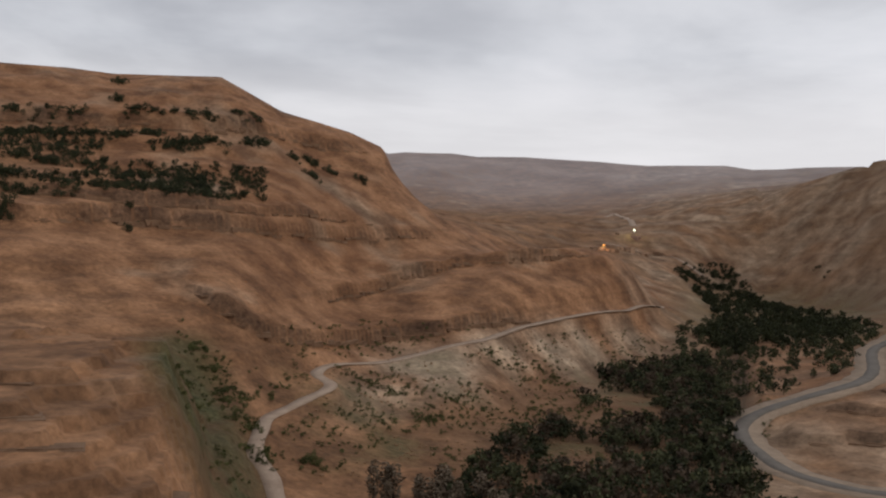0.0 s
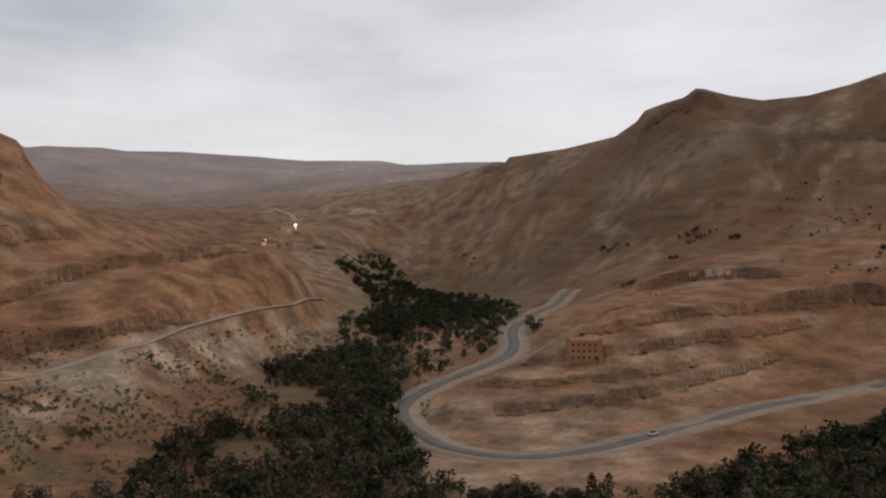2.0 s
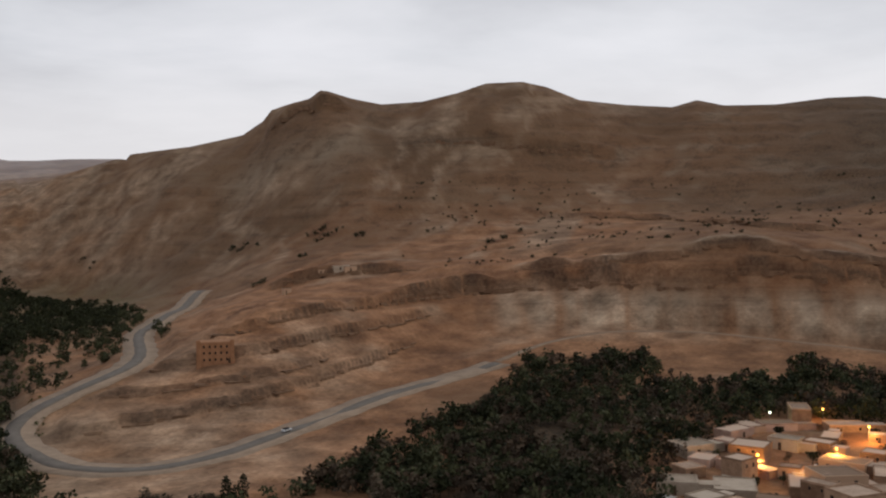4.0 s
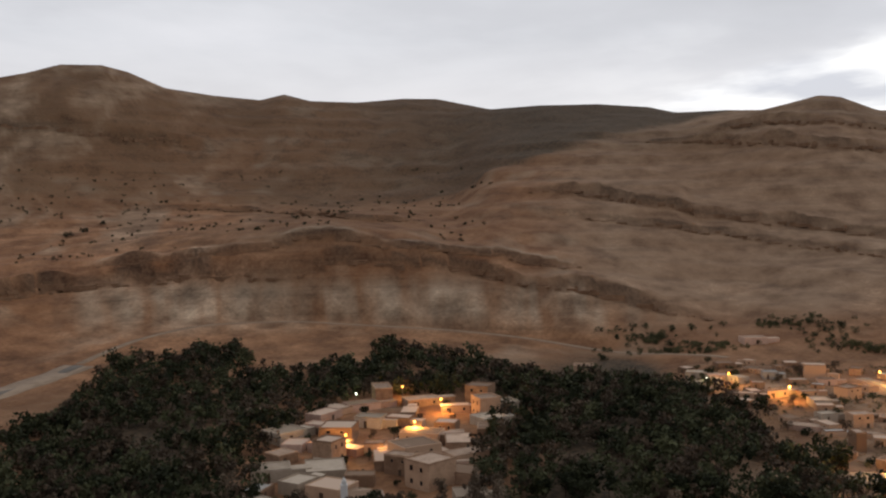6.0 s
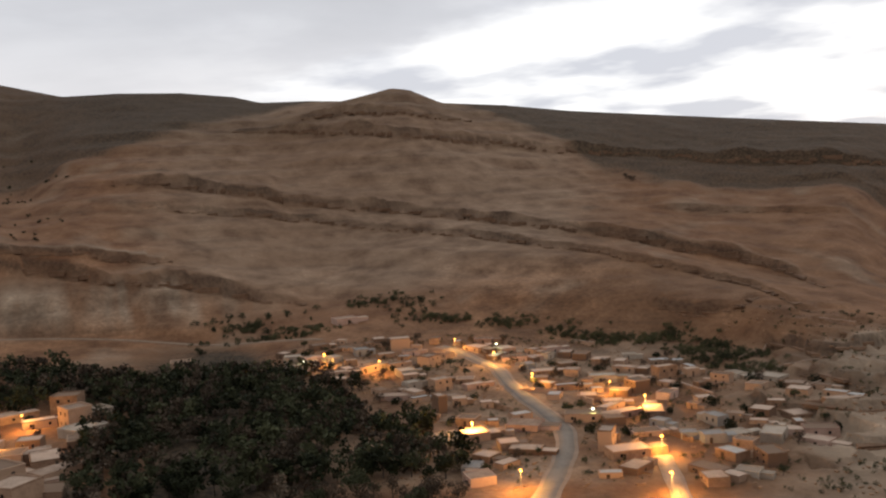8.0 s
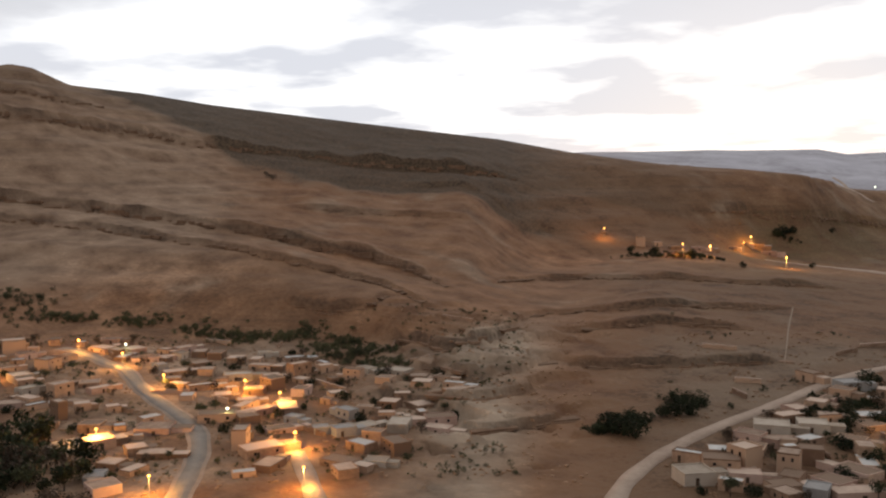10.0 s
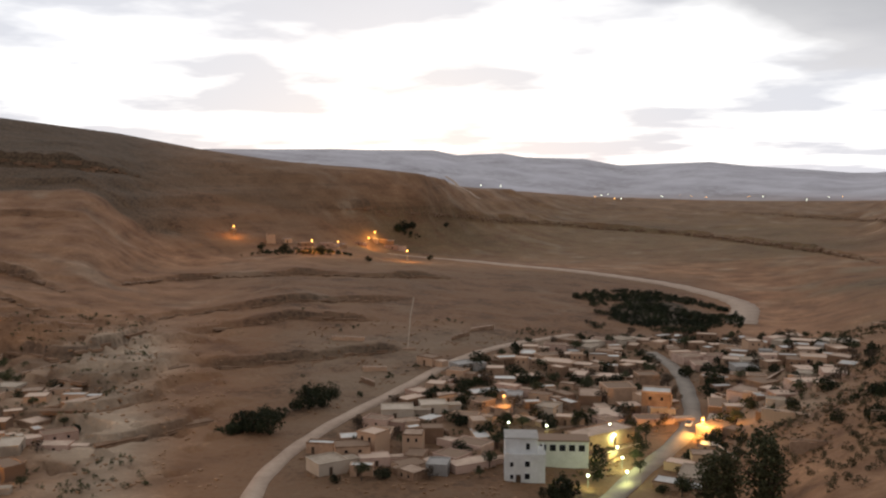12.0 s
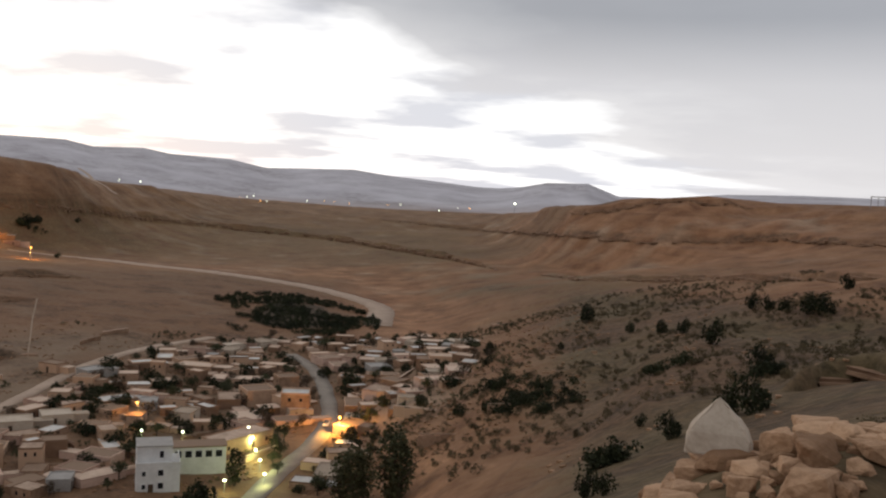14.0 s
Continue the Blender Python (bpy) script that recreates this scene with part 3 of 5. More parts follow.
CLAY = plain_material("red_clay_wall", (0.24, 0.115, 0.056), (0.44, 0.235, 0.128), 0.3, 0.92, 0.3)
VERGE = plain_material("gravel_verge", (0.23, 0.165, 0.112), (0.40, 0.30, 0.215), 0.2, 0.95, 0.3)
DIRT = plain_material("pale_dirt", (0.27, 0.19, 0.135), (0.46, 0.345, 0.255), 0.15, 0.95, 0.3)
MUD = plain_material("earth_plaster", (0.20, 0.118, 0.072), (0.48, 0.315, 0.205), 0.30, 0.92, 0.3, 0.05, 0, 0.7)
ROOFING = plain_material("earth_roof", (0.23, 0.152, 0.10), (0.55, 0.405, 0.30), 0.25, 0.95, 0.3, 0.05, 0, 0.9)
PINK = plain_material("pink_plaster", (0.30, 0.182, 0.13), (0.58, 0.40, 0.305), 0.3, 0.92, 0.25, 0.05, 0, 0.4)
SAND = plain_material("sand_plaster", (0.30, 0.23, 0.165), (0.50, 0.41, 0.315), 0.3, 0.92, 0.25, 0.05, 0, 0.4)
WHITEWASH = plain_material("whitewash", (0.50, 0.49, 0.46), (0.74, 0.73, 0.70), 0.25, 0.85, 0.15)
SHEET = plain_material("pale_roof_sheet", (0.32, 0.295, 0.26), (0.54, 0.51, 0.46), 0.3, 0.5, 0.1)
CONCRETE = plain_material("raw_concrete", (0.23, 0.21, 0.19), (0.38, 0.35, 0.31), 0.3, 0.9, 0.2)
WOOD = plain_material("dark_wood", (0.05, 0.032, 0.02), (0.11, 0.07, 0.045), 1.0, 0.8)
GLASS = plain_material("dark_pane", (0.010, 0.011, 0.013), (0.025, 0.026, 0.03), 0.5, 0.15, 0.0)
STEEL = plain_material("painted_steel", (0.16, 0.16, 0.16), (0.26, 0.26, 0.26), 2.0, 0.5, 0.0)
BARK = plain_material("bark", (0.05, 0.037, 0.028), (0.12, 0.09, 0.07), 2.0, 0.95, 0.4)
ROCK = plain_material("sandstone", (0.19, 0.104, 0.054), (0.48, 0.30, 0.178), 0.9, 0.92, 0.6, 0.12, 0, 0.35)
PALE_ROCK = plain_material("pale_tone", (0.36, 0.29, 0.215), (0.54, 0.45, 0.355), 1.2, 0.9, 0.4, 0.05)
EVERGREEN = leaf_material("dark_evergreen_leaves", (0.008, 0.011, 0.004), (0.036, 0.040, 0.015))
OLIVE = leaf_material("olive_leaves", (0.022, 0.025, 0.011), (0.100, 0.102, 0.046))
FRESH = leaf_material("green_shrub_leaves", (0.030, 0.036, 0.010), (0.115, 0.120, 0.040))
TWIGS = leaf_material("bare_twigs", (0.034, 0.023, 0.014), (0.135, 0.094, 0.060))
HEDGE = leaf_material("hedge_leaves", (0.026, 0.029, 0.012), (0.115, 0.108, 0.048))
PALE_TWIGS = leaf_material("pale_bare_twigs", (0.085, 0.062, 0.040), (0.23, 0.175, 0.12))
PINE = leaf_material("pine_needles", (0.016, 0.021, 0.009), (0.058, 0.062, 0.028))
SCRUB = leaf_material("dry_scrub", (0.028, 0.024, 0.011), (0.12, 0.088, 0.044))
SODIUM = glow_material("sodium_lamp", (1.0, 0.46, 0.09), 5)
COOL = glow_material("cool_lamp", (0.95, 1.0, 0.75), 6)
TYRE = plain_material("tyre_rubber", (0.012, 0.012, 0.012), (0.03, 0.03, 0.03), 2, 0.9, 0)
CAR_WHITE = plain_material("white_car_paint", (0.55, 0.55, 0.54), (0.68, 0.68, 0.67), 0.5, 0.35, 0)

# ---------------------------------------------------------------- ground
SOIL = np.zeros((*PX.shape, 4), np.float32)
SOIL[..., 3] = 1
wide = fractal(PX, PY, 160, 4, 91)
slim = fractal(PX, PY, 30, 4, 95)
RISE = np.degrees(np.arctan2(HEIGHT - EYE, RR))
streak = fractal(BB - 0.9 * RISE + 1.3 * fractal(BB, RISE * 2, 4.0, 3, 137), RISE * 0.8, 2.4, 5, 131, 0.6)  # rain gullies that run slanting down the high hill
rills = np.clip((BB - 24) / 6, 0, 1) * np.clip((66 - BB) / 8, 0, 1) * np.clip((RR - 620) / 120, 0, 1) * np.clip((RISE + 3.5) / 2, 0, 1)
red = np.interp(BB, [-60, 14, 24, 30, 36, 52, 70, 95, 120, 128, 145, 175, 300], [0.66, 0.62, 0.4, 0.65, 0.9, 0.75, 0.55, 0.5, 0.62, 0.8, 0.85, 0.75, 0.75])
# less red the farther the land lies from the lookout
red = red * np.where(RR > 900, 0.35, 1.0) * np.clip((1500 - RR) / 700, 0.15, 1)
red_bed = 0.6 * np.clip(1.3 - np.abs(RISE + 2.7 + 0.02 * (BB - 64)) / 0.9, 0, 1) * np.clip((BB - 42) / 4, 0, 1) * np.clip((84 - BB) / 8, 0, 1)
SOIL[..., 0] = np.clip(red + 0.35 * wide + red_bed, 0, 1)
scree = np.clip(0.55 * slim + 0.25 * wide - 0.25, 0, 1)
stain = fractal(BB + 0.15 * slim, RISE * 0.14, 1.1, 4, 143, 0.6)  # rain stains down the pale cliff
band = np.clip(1.4 - np.abs(RISE + 4.9 + 0.02 * (BB - 64)) / 1.5, 0, 1) * np.clip((BB - 51) / 4, 0, 1) * np.clip((92 - BB) / 8, 0, 1)
bank = np.clip(1.2 - np.abs(RISE + 8.6 - (BB - 5) * 0.16) / 2.6, 0, 1) * np.clip((BB + 1) / 4, 0, 1) * np.clip((24 - BB) / 6, 0, 1)
gorge = np.clip(1.3 - np.abs(BB - 124.5 - 0.3 * (RISE + 12)) / 4.2, 0, 1) * np.clip((-8 - RISE) / 2, 0, 1)
peak = np.clip(1.2 - np.abs(RISE - 4.4 - 0.4 * (BB - 41)) / 1.9, 0, 1) * np.clip((BB - 35) / 3, 0, 1) * np.clip((48 - BB) / 4, 0, 1) * np.clip((RR - 800) / 100, 0, 1)
hill = 0.34 * np.clip((BB - 80) / 5, 0, 1) * np.clip((112 - BB) / 5, 0, 1) * np.clip((RISE + 7) / 2, 0, 1) * (1 + 0.7 * wide)
shelf = 0.3 * np.clip((BB - 22) / 3, 0, 1) * np.clip((46 - BB) / 6, 0, 1) * np.clip((-4.5 - RISE) / 1.5, 0, 1) * (0.8 + slim)
flank = 0.36 * np.clip((BB - 15) / 4, 0, 1) * np.clip((38 - BB) / 8, 0, 1) * np.clip((RISE + 6.5) / 1.5, 0, 1) * np.clip((RR - 450) / 80, 0, 1) * (0.7 + slim)
hamlet_dust = 0.42 * np.clip(0.9 + slim, 0.2, 1.3) * np.maximum(np.clip((BB - 89) / 4, 0, 1) * np.clip((127 - BB) / 4, 0, 1), np.clip((BB - 134) / 4, 0, 1) * np.clip((171 - BB) / 4, 0, 1)) * np.clip((RR - 225) / 15, 0, 1) * np.clip((430 - RR) / 30, 0, 1)
SOIL[..., 1] = np.clip(np.maximum.reduce([scree, hill, shelf, flank, band * np.clip(0.62 + 0.55 * stain, 0.1, 1), bank * (0.7 + 0.6 * slim), gorge * (0.85 + 0.5 * slim), peak * (0.6 + 0.4 * slim), LIT_RIM, rills * np.clip(streak * 0.7, 0, 0.5), hamlet_dust]), 0, 0.9)
low_land = np.clip((9 - HEIGHT) / 6, 0, 1) * np.clip((RR - 190) / 20, 0, 1)
spur = np.clip((BB - 24.5) / 1.5, 0, 1) * np.clip((53 - BB + 2 * slim) / 5, 0, 1) * np.clip((RR - 252 - 8 * slim) / 22, 0, 1)
town = np.clip(1.6 - np.hypot((BB - 70.5) / 7.5, (RR - 300) / 68), 0, 1)
grove = (0.12 * spur + (1 - spur) * low_land * (1 - 0.9 * np.clip(town * 1.6, 0, 1))) * np.interp(BB, [5, 8, 20, 26, 88, 97, 104], [0, 0.3, 0.5, 1, 1, 0.4, 0])
near_green = np.clip(1.2 - np.abs(BB + 8.2 - (RISE + 11) * -0.45) / 2.6, 0, 1) * np.clip((-6 - RISE), 0, 1)
slope_green = 0.86 * np.clip((BB - 160 + 4 * wide) / 14, 0, 1) * np.clip((-2 - RISE) / 4, 0, 1)
yards = 0.52 * np.clip((BB - 134) / 4, 0, 1) * np.clip((171 - BB) / 4, 0, 1) * np.clip((RR - 200) / 20, 0, 1) * np.clip((430 - RR) / 30, 0, 1)
hollow = np.interp(BB, [116, 128, 135], [0.45, 0.45, 0.76]) * np.clip((BB - 101 + 3 * wide) / 9, 0, 1) * np.clip((168 - BB) / 8, 0, 1) * np.clip((np.interp(BB, [100, 122, 130], [-0.5, -1.0, -3.0]) - RISE) / 3, 0, 1) * np.clip((900 - RR) / 200, 0, 1)
heath = np.clip((RR - np.interp(BB, [30, 40, 60, 74, 80, 84, 91, 94, 97, 100, 104.6, 107.6, 110, 114, 126], [620, 640, 820, 780, 760, 850, 990, 1070, 1300, 1010, 865, 800, 720, 690, 690]) - 40 * wide) / 90, 0, 1) * np.clip((1750 - RR) / 200, 0, 1) * np.interp(BB, [23, 33, 40, 60, 72, 80, 126, 134, 142, 150], [0, 0.66, 0.70, 0.68, 0.80, 0.93, 0.90, 0.60, 0.42, 0.30])
basin = np.clip(1.5 - np.hypot((BB - 158) / 4.2, (RISE + 8.3) / 1.3) + 0.3 * slim, 0, 1) * np.clip((RR - 300) / 30, 0, 1)
dim = 0.5 * np.clip((RISE + 6) / 2, 0, 1) * np.clip((BB - 55) / 10, 0, 1) * np.clip((1300 - RR) / 300, 0, 1)
SOIL[..., 2] = np.clip(np.maximum.reduce([grove, near_green * 0.65, slope_green, np.interp(BB, [20, 30], [0.08, 0.24]) + 0.25 * wide, dim, yards, hollow, heath * (1 - 0.45 * rills * np.clip(streak + 0.2, 0, 1)), basin]), 0, 1)
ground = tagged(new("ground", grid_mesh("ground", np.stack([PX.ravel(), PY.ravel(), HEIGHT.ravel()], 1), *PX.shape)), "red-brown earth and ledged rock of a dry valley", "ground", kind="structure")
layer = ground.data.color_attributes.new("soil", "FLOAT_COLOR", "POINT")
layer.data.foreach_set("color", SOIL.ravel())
# painted maps: dark ledge lines, haze that grows with distance, grass
STONE_HAZE = np.zeros((*PX.shape, 4), np.float32)
STONE_HAZE[..., 0] = VARNISH_SHADE
STONE_HAZE[..., 1] = np.clip((RR - 1500) / 900, 0, 1) * np.interp(BB, [-60, 30, 40, 120, 135, 300], [0.45, 0.45, 0.2, 0.2, 1.0, 1.0]) * np.clip((RR - np.interp(BB, [120, 150, 168, 300], [1500, 2100, 2100, 2000])) / 700, 0.0, 1)
bank_grass = np.clip(0.7 * slim - 0.05, 0, 0.8) * np.clip((BB + 5) / 3, 0, 1) * np.clip((24 - BB) / 4, 0, 1) * np.clip((-6.5 - RISE) / 2, 0, 1) * np.clip((RR - 190) / 20, 0, 1)
meadow = 0.5 * np.clip(1.4 - np.abs(RISE + 4.2) / 1.6, 0, 1) * np.clip((BB - 19) / 3, 0, 1) * np.clip((34 - BB) / 4, 0, 1) * np.clip((RR - 450) / 60, 0, 1)
verge_green = 0.35 * np.clip(1.3 - np.abs(RISE + 3.6) / 2.2, 0, 1) * np.clip((BB - 137) / 5, 0, 1) * np.clip((172 - BB) / 5, 0, 1)
hill_green = 0.34 * np.clip((BB - 166 + 4 * wide) / 8, 0, 1) * np.clip((-3 - RISE) / 3, 0, 1) * np.clip(0.6 + slim, 0, 1)
STONE_HAZE[..., 2] = np.clip(np.maximum.reduce([near_green * (0.75 + 0.3 * slim), bank_grass, meadow, verge_green, hill_green]), 0, 0.95)
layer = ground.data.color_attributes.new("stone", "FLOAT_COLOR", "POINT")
layer.data.foreach_set("color", STONE_HAZE.ravel())
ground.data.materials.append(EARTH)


# ---------------------------------------------------------------- builders
def part(name, bm, mat, parent=None, label=""):
    me = bpy.data.meshes.new(name)
    bm.to_mesh(me)
    bm.free()
    me.materials.append(mat)
    ob = new(name, me)
    ob.parent = parent
    if label:
        tagged(ob, label)
    return ob


def block(bm, x0, x1, y0, y1, z0, z1, bevel=0.0):
    g = bmesh.ops.create_cube(bm, size=1, matrix=Matrix.Translation(((x0 + x1) / 2, (y0 + y1) / 2, (z0 + z1) / 2)) @ Matrix.Diagonal((x1 - x0, y1 - y0, z1 - z0, 1)))
    if bevel:
        edges = list({e for v in g["verts"] for e in v.link_edges})
        bmesh.ops.bevel(bm, geom=edges, offset=bevel, segments=1, affect="EDGES")
    return bm


def box(x0, x1, y0, y1, z0, z1, bevel=0.0):
    return block(bmesh.new(), x0, x1, y0, y1, z0, z1, bevel)


def rod(bm, a, b, r0, r1, sides=6):
    a, b = Vector(a), Vector(b)
    m = Matrix.Translation((a + b) / 2) @ (b - a).to_track_quat("Z", "Y").to_matrix().to_4x4()
    bmesh.ops.create_cone(bm, cap_ends=True, segments=sides, radius1=r0, radius2=r1, depth=(b - a).length, matrix=m)
    return bm


def road(name, line, width, mat, label, lift=0.25, thick=0.5, category="road"):
    """A strip of roadway with edges, laid on its shelf."""
    q, z = line
    d = np.gradient(q, axis=0)
    d /= np.linalg.norm(d, axis=1)[:, None]
    side = np.stack([d[:, 1], -d[:, 0]], 1)
    h = np.array([max(ground_z(*p), ground_z(*(p + s * width * 0.45)), ground_z(*(p - s * width * 0.45))) for p, s in zip(q, side)])
    h[1:-1] = (h[:-2] + 2 * h[1:-1] + h[2:]) / 4
    wob = 1 + 0.06 * np.sin(np.arange(len(q)) * 0.9)
    rows = []
    for off, dz in ((-0.5, -thick), (-0.5, 0), (0, 0.06), (0.5, 0), (0.5, -thick)):
        rows.append(np.concatenate([q + side * (off * width * wob)[:, None], (h + lift + dz)[:, None]], 1))
    ob = new(name, grid_mesh(name, np.concatenate(rows), 5, len(q)))
    ob.data.flip_normals()
    ob.data.materials.append(mat)
    return tagged(ob, label, category, kind="structure")


road("verge", MAIN_ROAD, 17, VERGE, "pale gravel verge along the valley road", 0.10, 1.2)
road("road", MAIN_ROAD, 5.8, ASPHALT, "grey asphalt road round the hairpin bend", 0.30)
road("dirt_track", CLIFF_TRACK, 4.5, TRACK, "brown dirt track under the cliff", 0.1)
road("footpath", FOOT_PATH, 5.0, DIRT, "pale trodden path zigzagging up the slope", 0.12, 0.3)
road("village_lane", VILLAGE_LANE, 5, DIRT, "pale earth lane between the lamp-lit houses", 0.12)
road("village_verge", VILLAGE_ROAD, 6.8, DIRT, "pale gravel shoulder beside the village road", 0.06, 0.8)
road("village_road", VILLAGE_ROAD, 4.6, WORN, "grey asphalt road through the lamp-lit village", 0.2)
road("dirt_road", DIRT_ROAD, 5, DIRT, "pale dirt road beside the dry gorge", 0.15)
road("street", STREET, 5.5, WORN, "grey village street curving down the hill", 0.2)
road("upper_track", UPPER_TRACK, 7, DIRT, "pale dirt track up the far valley", 0.15)
road("winding_track", WINDING_TRACK, 9, DIRT, "pale dirt track winding over the far hillside", 0.15)
road("hill_track", HILL_TRACK, 9, DIRT, "pale dirt track climbing the bare hill", 0.15)
road("field_lane", FIELD_LANE, 0.7, TRACK, "faint earth lane down the field", 0.1, 0.3)
road("plateau_road", PLATEAU_ROAD, 16, DIRT, "broad pale dirt road over the plateau", 0.15)


# ---------------------------------------------------------------- rock ledges
LEDGE_ROCK = plain_material("dark_bedded_rock", (0.125, 0.070, 0.040), (0.27, 0.165, 0.10), 0.12, 0.95, 0.5, 0.4)


def ledge_rocks(line, seed):
    """A broken course of bedded blocks standing along a rock step."""
    rng = np.random.default_rng(seed)
    xy = np.stack([line[:, 1] * np.sin(np.radians(line[:, 0])), line[:, 1] * np.cos(np.radians(line[:, 0]))], 1)
    run = np.concatenate([[0], np.cumsum(np.hypot(*np.diff(xy, axis=0).T))])
    cube = np.array([[x, y, z] for x in (-0.5, 0.5) for y in (-0.5, 0.5) for z in (0, 1)], float)
    faces = np.array([[0, 1, 3], [0, 3, 2], [4, 6, 7], [4, 7, 5], [0, 4, 5], [0, 5, 1], [2, 3, 7], [2, 7, 6], [0, 2, 6], [0, 6, 4], [1, 5, 7], [1, 7, 3]])
    V, F, n, u = [], [], 0, 0.0
    while u < run[-1]:
        long = rng.uniform(3.0, 13.0)
        p = np.array([np.interp(u + long / 2, run, xy[:, 0]), np.interp(u + long / 2, run, xy[:, 1])])
        q = np.array([np.interp(u + long, run, xy[:, 0]), np.interp(u + long, run, xy[:, 1])]) - np.array([np.interp(u, run, xy[:, 0]), np.interp(u, run, xy[:, 1])])
        h = np.interp(u, run, line[:, 2]) * rng.uniform(0.26, 0.50)
        u += long * rng.uniform(0.85, 1.05)
        if h < 0.5 or rng.random() < 0.06:
            continue
        a = math.atan2(q[1], q[0]) + rng.normal(0, 0.10)
        r = math.hypot(*p)
        out = p / r
        base = min(ground_z(*(p - out * 2.0)), ground_z(*(p + out * 0.5)))
        for k in range(2):  # an upper bed set back on a lower one
            size = np.array([long * rng.uniform(0.95, 1.15), rng.uniform(3.0, 4.5), h * (0.55 if k == 0 else 0.5)])
            v = cube * size + cube * rng.uniform(-0.10, 0.10, cube.shape) * size
            v = v @ np.array([[math.cos(a), math.sin(a), 0], [-math.sin(a), math.cos(a), 0], [0, 0, 1]])
            c = p + out * (0.9 * k + rng.uniform(-0.4, 0.4))
            V.append(v + np.array([c[0], c[1], base - 0.3 + k * h * 0.52]))
            F.append(faces + n)
            n += 8
    if V:
        ob = new("rock_ledge", raw_mesh("rock_ledge", np.concatenate(V), np.concatenate(F), LEDGE_ROCK))
        tagged(ob, "dark bedded rock course breaking out of the slope", "rock ledge", kind="structure")


# ---------------------------------------------------------------- trees
RNG = np.random.default_rng(7)


def leaf_cloud(centres, radii, count, size, rng):
    """Small bent leaf clumps (two triangles each) spread through ellipsoids. Returns vertices and triangles."""
    k = rng.integers(0, len(centres), count)
    v = rng.normal(size=(count, 3))
    v /= np.linalg.norm(v, axis=1)[:, None]
    c = centres[k] + v * radii[k] * (rng.uniform(0.25, 1, count) ** 0.5)[:, None]
    a = rng.normal(size=(count, 3))
    a /= np.linalg.norm(a, axis=1)[:, None]
    b2 = np.cross(a, rng.normal(size=(count, 3)))
    b2 /= np.linalg.norm(b2, axis=1)[:, None]
    s = size * rng.uniform(0.6, 1.4, count)[:, None]
    n = np.cross(a, b2)
    p = np.stack([c - a * s, c + b2 * s * 0.7 + n * s * 0.2, c + a * s, c - b2 * s * 0.7 + n * s * 0.2], 1).reshape(-1, 3)
    i = np.arange(count)[:, None] * 4
    return p, np.concatenate([i + [[0, 1, 2]], i + [[0, 2, 3]]], 1).reshape(-1, 3)


def crown_shape(kind, rng):
    """Lumps that make a crown 1 m high: round, tall or spreading."""
    if kind == "tall":
        z = np.linspace(0.15, 0.92, 7)
        r = 0.17 * np.sin(np.pi * (0.12 + 0.86 * (z - 0.1))) + 0.03
        c = np.stack([rng.normal(0, 0.02, 7), rng.normal(0, 0.02, 7), z], 1)
        return c, np.stack([r, r, np.full(7, 0.12)], 1)
    if kind == "bush":
        n = 6
        a, q = rng.uniform(0, 6.28, n), rng.uniform(0.1, 0.5, n)
        c = np.stack([q * np.cos(a), q * np.sin(a), rng.uniform(0.12, 0.6, n)], 1)
        r = rng.uniform(0.18, 0.32, n)
        return c, np.stack([r, r, r], 1)
    n = 10
    a = rng.uniform(0, 6.28, n)
    q = rng.uniform(0.05, 0.34, n) * (1.25 if kind == "wide" else 1)
    c = np.stack([q * np.cos(a), q * np.sin(a), rng.uniform(0.28, 0.82, n)], 1)
    r = rng.uniform(0.14, 0.25, n)
    return c, np.stack([r, r, r * 0.85], 1)


def trunk_mesh(rng, kind):
    bm = bmesh.new()
    rod(bm, (0, 0, -0.12), (0.02, 0.01, 0.5), 0.032, 0.018, 6)
    for _ in range(5):
        a, z = rng.uniform(0, 6.28), rng.uniform(0.25, 0.48)
        rod(bm, (0.01, 0, z), (0.24 * math.cos(a), 0.24 * math.sin(a), z + rng.uniform(0.15, 0.3)), 0.016, 0.005, 4)
    return bm


def raw_mesh(name, verts, tris, mat):
    me = bpy.data.meshes.new(name)
    me.from_pydata(verts.tolist(), [], tris.tolist())
    me.materials.append(mat)
    return me


for k, line in enumerate(LEDGES):
    ledge_rocks(line, 200 + k)


def tree_kind(name, kind, mat, label, leaves, size, seed):
    rng = np.random.default_rng(seed)
    root = tagged(new(name), label, "tree")
    t = part("trunk", trunk_mesh(rng, kind), BARK, root)
    c = new("crown", raw_mesh("crown", *leaf_cloud(*crown_shape(kind, rng), leaves, size, rng), mat))
    c.parent = root
    return root


PLANTED = {}


def plant(source, where, height, spread=1.0, group="", label=""):
    """A copy of a tree kind, that high, standing on the ground; the source itself is used first."""
    m = pose(where[0], where[1], where[2], 0, 0, random.uniform(0, 360))
    ob = source if source.name not in PLANTED else copy_thing(source, m)
    if source.name not in PLANTED:
        PLANTED[source.name] = ob
        ob.matrix_basis = m
    ob.scale = (height * spread, height * spread, height)
    return tagged(ob, label, "", group)


